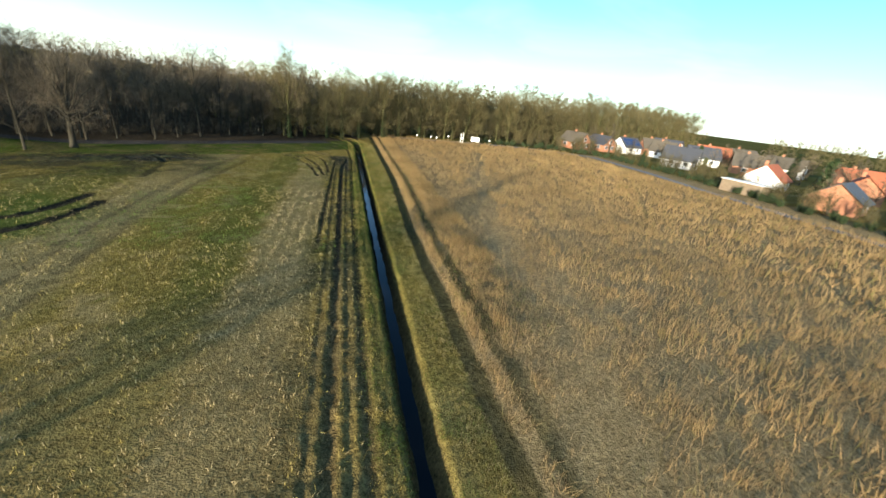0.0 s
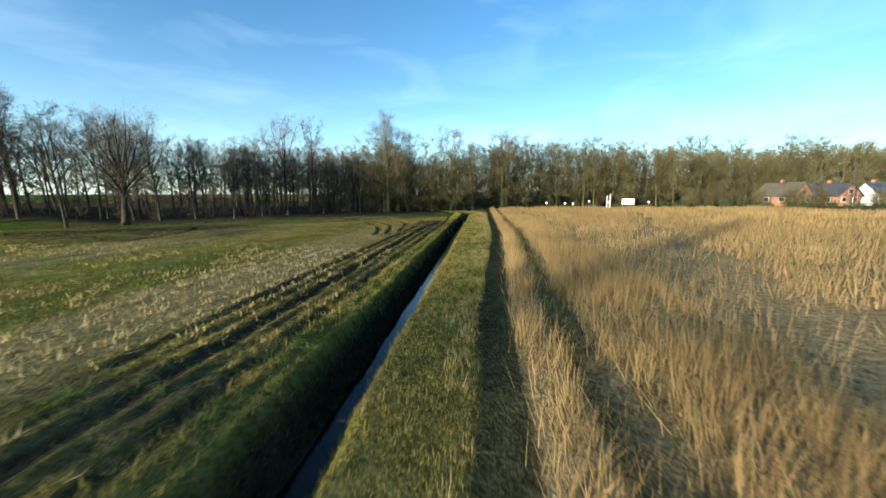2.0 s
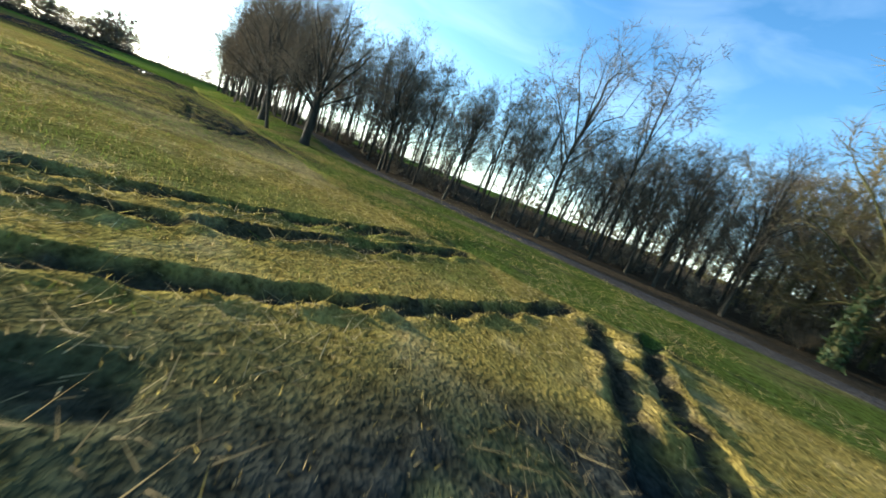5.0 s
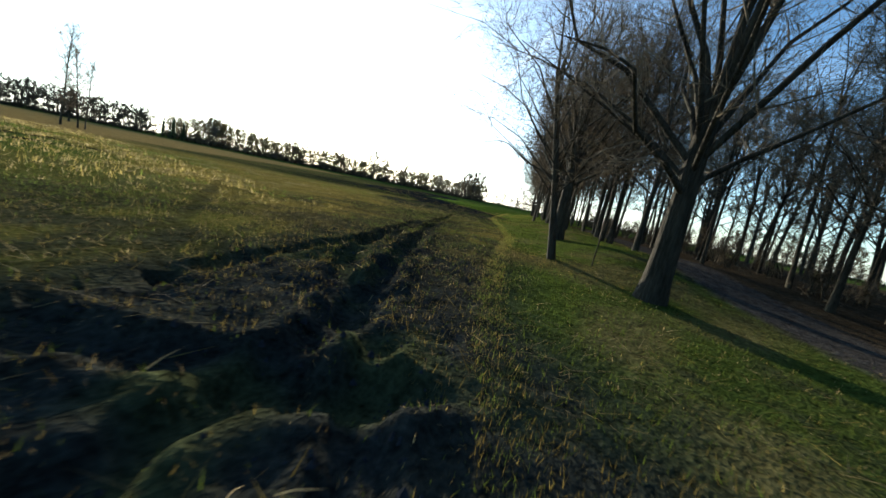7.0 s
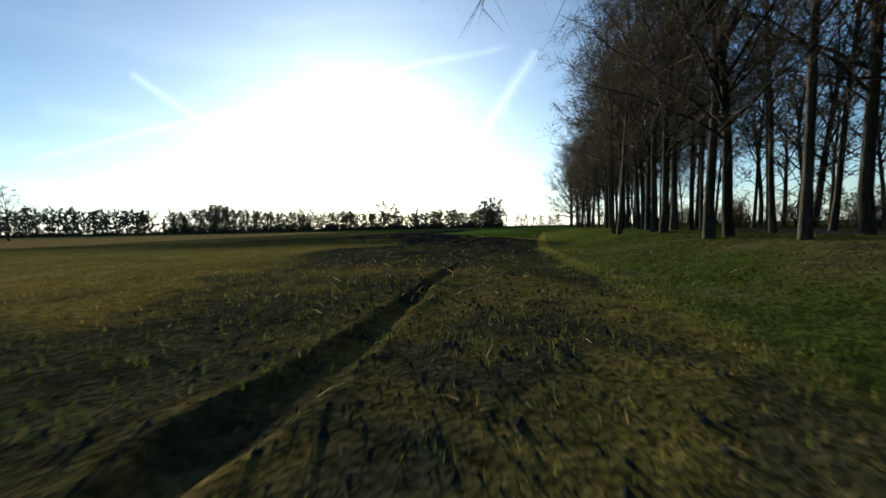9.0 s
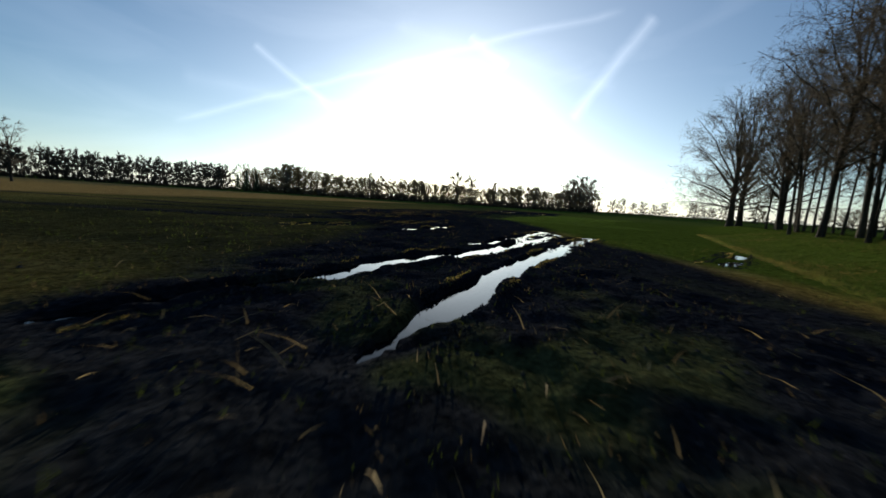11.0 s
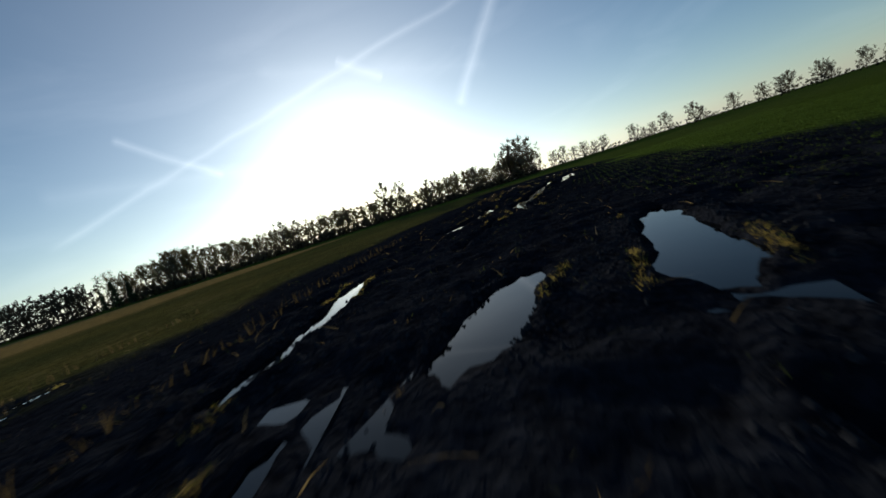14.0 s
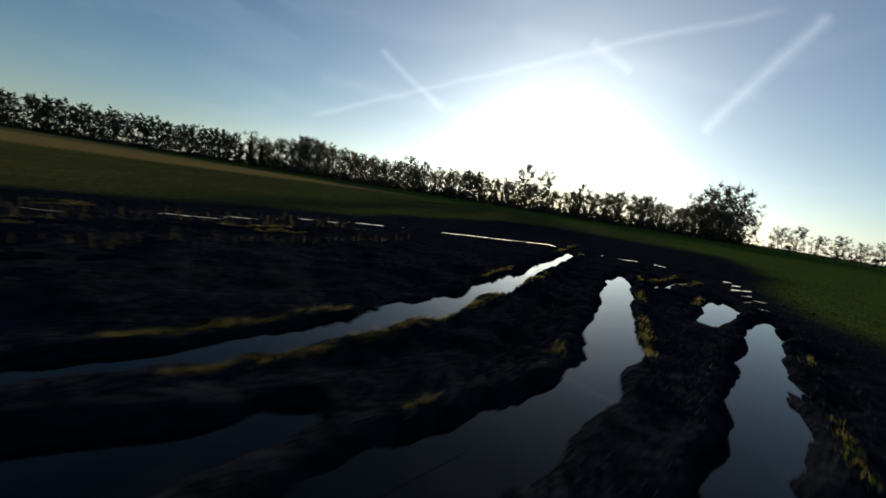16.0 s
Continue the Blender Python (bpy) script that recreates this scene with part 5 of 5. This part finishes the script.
def woodland():
    # single trees on the verge, in the field's frame (u, v)
    x, y = to_world(-0.4, -24.5)
    plant(BIG, float(x), float(y), 1.0, 3.4)
    x, y = to_world(0.0, -20.9)
    plant(YOUNG, float(x), float(y), 1.0)
    for u, v, s, k in ((5.4, -13.0, 1.25, 2), (6.4, -2.5, 0.95, 0), (8.5, 3.5, 1.0, 3)):
        x, y = to_world(u, v)
        plant(EDGE[k], float(x), float(y), s)
    x, y = to_world(-1.2, -20.4)
    plant(VERGE_TREE, float(x), float(y), 1.0, 0.0)
    x, y = to_world(2.4, -12.6)
    plant(BIG, float(x), float(y), 1.12, 2.4)
    for u, v, s in ((26.6, 55.6, 1.0), (28.6, 57.4, 0.95), (26.5, 48.0, 0.85)):
        x, y = to_world(u, v)
        plant(LONE, float(x), float(y), s)
    # belt of trees along the field
    back = []
    path = [(-0.8, -60), (1.2, -42), (2.9, -29), (5.6, -20), (10.5, -6), (15, 6)]
    for row, (off, spacing) in enumerate(((0, 3.6), (2.7, 2.6), (5.7, 2.8), (9, 3.2), (13, 3.6), (17.5, 4.0))):
        front = [(6.5 + off, -64), (7.3 + off, -46), (6.4 + off, -34), (4.8 + off, -25), (5.6 + off, -12), (8.6 + off, 6), (12.8 + off, 18), (18.6 + off * 0.9, 34), (23.4 + off * 0.7, 46)]
        for u, v in polyline_places(front, spacing, 0.7):
            x, y = to_world(u, v)
            if stroke_distance(np.array([u]), np.array([v]), path)[0][0] < 1.3:
                continue
            if row > 3:
                if v > -36 and rng.uniform() < 0.3:
                    continue
                back.append((float(x), float(y), rng.uniform(0.8, 1.05) * tall(v)))
                continue
            if v > -32 and row and rng.uniform() < 0.16:
                continue
            k = EDGE[rng.integers(5)] if row < 2 and rng.uniform() < 0.6 else SLIM[rng.integers(3)]
            plant(k, float(x), float(y), rng.uniform(0.85, 1.1) * tall(v), group="trees of the wood")
    for off, spacing in ((24, 5.0), (33, 6.0)):
        for u, v in polyline_places([(5.0 + off, -64), (5.6 + off, -27), (8.6 + off, 6), (16 + off * 0.8, 24)], spacing, 1.0):
            back.append((*map(float, to_world(u, v)), rng.uniform(0.85, 1.1) * tall(v)))
    for off, spacing in ((21, 3.2), (27, 3.4), (34, 3.6), (42, 4.0), (51, 4.4)):
        for u, v in polyline_places([(4.0 + off, -100), (6.0 + off, -64), (7.0 + off, -38)], spacing, 1.0):
            back.append((*map(float, to_world(u, v)), rng.uniform(0.72, 0.9)))
    thicket("back_of_wood", "bare trees standing deep in the wood", "trees", BACK_SHAPES, back, (BARK, TWIG))
    low = []
    for off, spacing in ((9, 3.4), (15, 4.0), (22, 4.4)):
        for u, v in polyline_places([(1.0 + off, -62), (1.5 + off, -45), (-0.2 + off, -27), (3.4 + off, -12), (9.5 + off, 6), (20.0 + off * 0.9, 36)], spacing, 1.0):
            low.append((*map(float, to_world(u, v)), rng.uniform(0.4, 0.8) * (1.0 if v < -30 else 0.55)))
    for off in (5, 10, 16, 24):
        for x, y in polyline_places([(-15 - 0.6 * off, 82 + 0.8 * off), (-3 - 0.5 * off, 92 + 0.85 * off), (12 - 0.4 * off, 103 + 0.9 * off), (48 - 0.3 * off, 121 + off), (90, 141 + off)], 2.6, 1.0):
            low.append((float(x), float(y), rng.uniform(0.6, 1.2)))
    rear = []
    for off in (34, 40):
        for x, y in polyline_places([(-15 - 0.6 * off, 82 + 0.8 * off), (-3 - 0.5 * off, 92 + 0.85 * off), (12 - 0.4 * off, 103 + 0.9 * off), (48 - 0.3 * off, 121 + off), (90, 141 + off)], 1.8, 0.6):
            rear.append((float(x), float(y), rng.uniform(0.8, 1.3)))
    thicket("rear_scrub", "dense low scrub at the back of the wood", "scrub", HEDGE_SHAPES, rear, (BARK, TWIG))
    thicket("underwood", "dense leafless underwood between the trunks", "undergrowth", UNDERWOOD, low, (BARK, TWIG))
    # wood behind the ditch's end and towards the houses
    back = []
    for row, (off, spacing) in enumerate(((0, 4.4), (4.0, 4.2), (8.5, 4.4), (14, 4.6), (21, 6.0), (32, 8))):
        front = [(-13.5 - 0.6 * off, 82.3 + 0.8 * off), (-3 - 0.5 * off, 92 + 0.85 * off), (12 - 0.4 * off, 103 + 0.9 * off), (48 - 0.3 * off, 121 + off), (90 - 0.3 * off, 141 + off), (190, 184 + off)]
        for x, y in polyline_places(front, spacing, 0.9):
            if row > 1 or x > 90:
                back.append((float(x), float(y), rng.uniform(0.85, 1.1) * float(np.interp(x, [-10, 30, 60, 200], [0.85, 1.0, 1.2, 1.3]))))
                continue
            pool = IVY if row == 0 and x < 16 else OLIVE
            plant(pool[rng.integers(len(pool))], float(x), float(y), rng.uniform(0.88, 1.05) * float(np.interp(x, [-14, -6, 1, 8, 14, 24], [0.64, 0.66, 0.82, 1.04, 0.95, 0.92])), group="trees of the wood")
    thicket("olive_wood", "olive-brown leafless woodland behind the field and the houses", "trees", WIDE_SHAPES, back, (BARK_GREEN, TWIG_OLIVE))
    deep = []
    for off in (66, 110, 170):
        for x, y in polyline_places([(-170, 60 + off), (-60, 90 + off), (60, 150 + off), (230, 210 + off)], 7.5, 2.0):
            deep.append((float(x), float(y), rng.uniform(1.0, 1.2) * (0.8 if x < 0 else 1.0)))
    thicket("deep_wood", "hazy olive-brown treetops of the wood's far side", "trees", LOW_SHAPES, deep, (BARK_GREEN, TWIG_OLIVE))
    for x, y in polyline_places([(-16, 83), (-3, 93), (12, 104), (48, 122), (70, 131)], 2.0, 1.0):
        plant(SCRUB[1], float(x), float(y + rng.uniform(0, 8)), rng.uniform(0.5, 1.3), group="scrub of the wood")
    for u, v in polyline_places([(4.5, -60), (4.5, -30), (9, -12), (15, 6), (27, 40)], 1.7, 1.4):
        x, y = to_world(u + 5, v)
        plant(SCRUB[0], float(x), float(y), rng.uniform(0.4, 1.1), group="scrub of the wood")


def distance():
    # tree line beyond the muddy field (u, v)
    line = []
    for off, spacing in ((0, 2.0), (4, 2.4), (9, 2.8)):
        for u, v in polyline_places([(-128, 184 + off), (-76, 224 + off), (-20, 240 + off), (58, 248 + off)], spacing, 1.2):
            line.append((*map(float, to_world(u, v)), rng.uniform(0.8, 0.98) * (1.0 + 0.2 * float(lattice_noise(u, v, 16.0, 98)))))
    # row of small trees along the sown field
    thicket("tree_line", "long row of bare trees along the far edge of the fields", "trees", FAR_SHAPES, line, (BARK, TWIG_OLIVE))
    round_ones = [(-76, 224, 1.0), (-70, 226, 0.9), (44, 245, 1.2), (50, 245, 1.4), (56, 247, 1.3), (-140, 185, 0.7), (-110, 192, 0.7), (24, 244, 0.9), (-24, 238, 1.25), (-17, 239, 1.15), (-45, 232, 0.9), (-2, 241, 0.95),
                  (158, 128, 0.8), (164, 122, 0.95), (170, 112, 0.9), (174, 104, 0.85), (182, 96, 0.9)]
    for u, v in polyline_places([(66, 252), (100, 250), (120, 240), (165, 205), (190, 165), (205, 110)], 7.5, 2.5):
        round_ones.append((float(u), float(v), rng.uniform(0.38, 0.66)))
    thicket("far_oaks", "broad bare oaks standing out of the far tree line", "trees", ROUND_SHAPES, [(*map(float, to_world(u, v)), s) for u, v, s in round_ones], (BARK, TWIG))
    # darker wood on the far side of the tan field
    dark = []
    for off in (0, 6, 13):
        for u, v in polyline_places([(-260, 60 + off), (-205, 120 + off), (-160, 168 + off), (-138, 180 + off)], 2.8, 1.2):
            dark.append((*map(float, to_world(u, v)), rng.uniform(0.88, 1.02)))
    thicket("dark_far_wood", "dark leafless wood on the far side of the tan field", "trees", LOW_SHAPES, dark, (BARK, BARK))
    hedge = []
    for u, v in polyline_places([(-250, 66), (-150, 176), (-76, 220), (58, 243), (120, 236), (190, 160), (210, 80)], 3.0, 0.6):
        hedge.append((*map(float, to_world(u, v)), rng.uniform(0.55, 0.95)))
    thicket("far_hedge", "low dark hedge along the far field boundary", "hedge", HEDGE_SHAPES, hedge, (BARK, BARK))
    scrub = []
    for u, v in polyline_places([(-128, 182), (-76, 222), (-20, 238), (58, 246)], 1.1, 1.6):
        scrub.append((*map(float, to_world(u, v)), rng.uniform(0.7, 1.5)))
    thicket("roadside_scrub", "dark scrub under the far row of trees", "scrub", HEDGE_SHAPES, scrub, (BARK, TWIG))
    beyond = []
    for line in ([(190, -60), (230, 40), (260, 120), (330, 240)], [(300, -100), (380, 100), (430, 270)]):
        for x, y in polyline_places(line, 7.0, 2.0):
            beyond.append((float(x), float(y), rng.uniform(0.7, 1.1)))
    thicket("village_trees", "hazy trees on the far side of the village", "trees", LOW_SHAPES, beyond, (BARK_GREEN, TWIG_OLIVE))
    for u, v, s in ((-51.6, 24.3, 0.78), (-50.2, 25.2, 0.8), (-48.9, 24.6, 0.7)):
        x, y = to_world(u, v)
        plant(POPLAR, float(x), float(y), s)
    x, y = to_world(-78, 60)
    plant(FAR[0], float(x), float(y), 0.75, label="rounded bare tree alone in the field")
    fir = conifer(10.0)
    for u, v, s in ((-123, 180, 1.0), (-119, 182, 0.9), (-127, 179, 0.8)):
        x, y = to_world(u, v)
        plant(fir, float(x), float(y), s)


woodland()
distance()


# ---- houses beyond the tall grass ----
def house(x, y, turn, width, depth, eaves, ridge, wall, roof, label, solar=False):
    """A gabled house: walls, roof, windows with frames, door and chimney. The gable faces its own -y."""
    ob = new("house")
    ob.matrix_basis = pose(x, y, 0, 0, 0, turn)
    bm = bmesh.new()
    width, depth, eaves, ridge = width * 0.8, depth * 0.8, eaves * 0.9, ridge * 0.88
    w, d = width / 2, depth / 2
    vs = [bm.verts.new(p) for p in ((-w, -d, -0.2), (w, -d, -0.2), (w, -d, eaves), (0, -d, ridge), (-w, -d, eaves), (-w, d, -0.2), (w, d, -0.2), (w, d, eaves), (0, d, ridge), (-w, d, eaves))]
    for f in ((0, 1, 2, 3, 4), (9, 8, 7, 6, 5), (1, 6, 7, 2), (5, 0, 4, 9), (2, 7, 8, 3), (4, 3, 8, 9)):
        bm.faces.new([vs[i] for i in f])
    part("wall", bm, wall, ob)
    bm = bmesh.new()
    over, t = 0.45, 0.16
    slope = Vector((w, 0, eaves - ridge)).normalized()
    for s in (-1, 1):
        top = [Vector((0, -d - over, ridge + t)), Vector((s * (w + over), -d - over, eaves + t - over * (ridge - eaves) / w))]
        a = [bm.verts.new(p) for p in (top[0], top[1], top[1] + Vector((0, depth + 2 * over, 0)), top[0] + Vector((0, depth + 2 * over, 0)))]
        b = [bm.verts.new(v.co - Vector((0, 0, t))) for v in a]
        bm.faces.new(a)
        bm.faces.new(b[::-1])
        for i in range(4):
            bm.faces.new((a[i], b[i], b[(i + 1) % 4], a[(i + 1) % 4]))
    bmesh.ops.recalc_face_normals(bm, faces=bm.faces)
    part("roof", bm, roof, ob)
    part("chimney", box(bmesh.new(), (w * 0.25, d * 0.3, ridge + 0.2), (0.6, 0.6, 1.3), 0, 0.03), BRICK, ob)
    spots = [(-w * 0.5, -d, 1.5, 0), (w * 0.45, -d, 1.5, 0), (0, -d, eaves + 0.9, 0)] if ridge - eaves > 2.6 else [(-w * 0.5, -d, 1.5, 0), (w * 0.45, -d, 1.5, 0)]
    spots += [(-w, q * d, 1.5, 1) for q in (-0.5, 0.35)]
    for px, py, pz, facing in spots:
        size = (1.3, 0.1, 1.2) if not facing else (0.1, 1.3, 1.2)
        push = Vector((0, -0.05, 0)) if not facing else Vector((-0.05, 0, 0))
        frame_ob = part("window", box(bmesh.new(), Vector((px, py, pz)) + push * 0.4, size, 0, 0.02), PAINT, ob, "white framed window")
        glass = tuple(c - 0.22 if c > 0.5 else c for c in size)
        part("pane", box(bmesh.new(), Vector((px, py, pz)) + push * 0.9, glass), GLASS, frame_ob)
    part("door", box(bmesh.new(), (w * 0.05, -d - 0.02, 1.0), (0.95, 0.08, 2.1), 0, 0.02), TIMBER, ob)
    if solar:
        bm = bmesh.new()
        run = Vector((-(w + over), 0, eaves - over * (ridge - eaves) / w - ridge))
        for i in range(4):
            for j in range(2):
                c = Vector((0, 0, ridge + t)) + run * (0.3 + 0.32 * j) + Vector((0, (i - 1.5) * depth * 0.22, 0.08))
                m = Matrix.Translation(c) @ run.to_track_quat("X", "Z").to_matrix().to_4x4() @ Matrix.Diagonal((run.length * 0.29, depth * 0.2, 0.05, 1))
                bmesh.ops.create_cube(bm, size=1, matrix=m)
        part("solar_panel", bm, BLUE, ob, "dark blue solar panels")
    return tagged(ob, label, "house")


def village():
    house(75, 124, 20, 8.5, 10, 2.8, 6.2, BRICK, TILE_BROWN, "red brick house with a gable window and brown tiled roof")
    house(87, 126, 15, 8.5, 10, 2.8, 6.0, BRICK, TILE_DARK, "red brick house with a dark tiled roof")
    house(99, 127, 105, 8, 12, 2.8, 6.2, RENDER, TILE_DARK, "pale house with solar panels on a dark roof", solar=True)
    house(109, 120, 35, 8, 9, 2.8, 6.6, RENDER, TILE_BROWN, "white rendered house with a steep gable")
    house(112, 128, 70, 9, 11, 3.0, 6.8, BRICK, TILE_BROWN, "brick house with a weathered brown roof")
    house(93, 96, 35, 8.5, 11, 2.8, 6.6, RENDER, TILE_DARK, "white gabled house with a dark grey roof")
    house(116, 110, 60, 9, 12, 3.0, 6.8, RENDER, TILE_DARK, "white house with a dark roof in the village")
    house(118, 94, 45, 9, 12, 3.0, 6.8, BRICK, TILE_BROWN, "brown brick house with a tiled roof")
    house(92, 70, 115, 9, 12, 2.8, 6.2, RENDER, TILE_RED, "pale house with a bright orange tiled roof")
    house(84, 51, 110, 9, 11, 2.6, 5.8, BRICK, TILE_DARK, "brick house with a large dark slate roof")
    house(110, 62, 120, 9, 12, 3.0, 6.6, BRICK, TILE_RED, "brick house with an orange roof")
    house(88, 36, 30, 9, 11, 2.8, 6.0, RENDER, TILE_BROWN, "pale house behind the garden hedges")
    house(132, 120, 50, 10, 13, 3.2, 7.0, BRICK, TILE_RED, "brick house with a red roof in the village")
    house(138, 98, 20, 10, 13, 3.2, 7.0, RENDER, TILE_BROWN, "pale house at the back of the village")
    house(134, 76, 70, 10, 13, 3.2, 7.0, BRICK, TILE_RED, "red roofed brick house at the back of the village")
    house(128, 138, 30, 10, 13, 3.2, 7.0, RENDER, TILE_DARK, "white house near the wood")
    house(152, 124, 80, 10, 13, 3.2, 7.0, BRICK, TILE_BROWN, "brown roofed house near the wood")
    house(112, 40, 60, 9, 12, 2.8, 6.2, BRICK, TILE_DARK, "brick house with a dark roof behind the conifers")
    house(90, 18, 25, 8.5, 11, 2.8, 6.0, BRICK, TILE_DARK, "red brick house with a dark roof at the village edge")
    house(128, 30, 100, 9, 12, 2.8, 6.2, RENDER, TILE_RED, "white house with a red roof among garden trees")
    house(150, 82, 40, 9, 12, 3.0, 6.6, RENDER, TILE_DARK, "pale house with a dark roof deep in the village")
    house(156, 50, 75, 9, 12, 3.0, 6.6, BRICK, TILE_BROWN, "brick house with a brown roof deep in the village")
    shed = new("garden_shed")
    shed.matrix_basis = pose(74, 61, 0, 0, 0, 100)
    part("wall", box(bmesh.new(), (0, 0, 1.1), (7.5, 2.8, 2.4), 0, 0.03), TIMBER, shed)
    part("roof", box(bmesh.new(), (0, 0, 2.38), (8.0, 3.3, 0.14), 0.0, 0.02), PAINT, shed, "flat white roof")
    part("door", box(bmesh.new(), (0, 1.43, 1.0), (1.0, 0.06, 2.0)), TIMBER, shed)
    tagged(shed, "long low garden shed with a flat white roof", "shed")
    for x, y in polyline_places([(34, 107.5), (50, 112), (64, 111), (73, 101), (75, 75), (71, 52), (69, 30)], 1.7, 0.6):
        plant(HEDGE, float(x), float(y), rng.uniform(0.6, 1.1), group="garden hedge")
    for x, y in polyline_places([(48, 114), (60, 116), (76, 110), (83, 92), (82, 80), (77, 66), (75, 44), (76, 24), (78, 8)], 2.0, 2.0):
        plant(SCRUB[1], float(x), float(y), rng.uniform(0.9, 1.6), group="garden shrubs")
    for x, y in polyline_places([(74, 122), (100, 104), (105, 80), (97, 46), (95, 20), (122, 40), (122, 70), (124, 112), (145, 100), (150, 60)], 7.0, 3.0):
        plant(FAR[rng.integers(2)], float(x), float(y), rng.uniform(0.6, 0.9), group="garden trees")
    garden_fir = conifer(7.0)
    for x, y, s in ((80, 33, 1.1), (83, 40, 0.8), (99, 63, 1.2), (103, 66, 1.0), (84, 80, 0.7), (106, 102, 1.0), (78, 94, 0.6), (124, 86, 1.2), (80, 22, 1.3), (78, 14, 1.1), (100, 40, 1.0), (112, 30, 1.2), (126, 56, 1.3), (140, 86, 1.2)):
        plant(garden_fir, x, y, s, label="dark green conifer in a garden")
    # field road with its pale edge
    pts = np.array([(58, 20), (61.5, 32), (63, 47), (63.5, 60), (66, 78), (66, 100), (48, 107), (28, 105), (8, 101)], float)
    p = resample(pts, 3.0)
    tagged(ribbon("road", p, 1.3, 0.12, TARMAC), "narrow pale field road beside the dry grass", "road", kind="structure")


def notice_board(x, y, turn):
    ob = new("notice_board")
    ob.matrix_basis = pose(x, y, 0, 0, 0, turn)
    part("panel", box(bmesh.new(), (0, 0, 1.45), (2.2, 0.08, 1.15), 0, 0.02), PAINT, ob)
    for s in (-0.9, 0.9):
        part("post", box(bmesh.new(), (s, 0.1, 0.9), (0.1, 0.1, 2.2), 0, 0.01), TIMBER, ob)
    bm = bmesh.new()
    for i in range(3):
        box(bm, (-0.2 * (i % 2), -0.047, 1.76 - 0.26 * i), (1.6 - 0.4 * i, 0.008, 0.1))
    part("print", bm, GREYINK, ob)
    return tagged(ob, "large white notice board on timber posts", "notice board")


def small_sign(x, y, turn, high):
    ob = new("sign_post")
    ob.matrix_basis = pose(x, y, 0, 0, 0, turn)
    part("post", rod(bmesh.new(), (0, 0, -0.2), (0, 0, high), 0.05, 0.04), TIMBER, ob)
    part("plate", box(bmesh.new(), (0, -0.06, high - 0.2), (0.32, 0.04, 0.38), 0, 0.01), PAINT, ob)
    return tagged(ob, "small white sign on a wooden post at the wood's edge", "sign")


def white_pole(x, y, high):
    ob = new("white_pole")
    ob.matrix_basis = pose(x, y, 0, 0, 0, 0)
    part("shaft", rod(bmesh.new(), (0, 0, -0.2), (0, 0, high), 0.09, 0.07, 8), PAINT, ob)
    part("cap", rod(bmesh.new(), (0, 0, high), (0, 0, high + 0.08), 0.085, 0.03, 8), PAINT, ob)
    return tagged(ob, "stout white post beside the notice board", "post")


village()
notice_board(30.6, 102.0, -20)
for x, y, h in ((14.5, 100.5, 1.4), (18.3, 101.5, 1.3), (20, 102, 1.2), (23.4, 103, 1.7), (27.4, 103.6, 1.5), (35.6, 104.5, 1.5)):
    small_sign(x, y, -15, h)
white_pole(27.0, 103.4, 2.5)
white_pole(27.6, 103.4, 2.8)
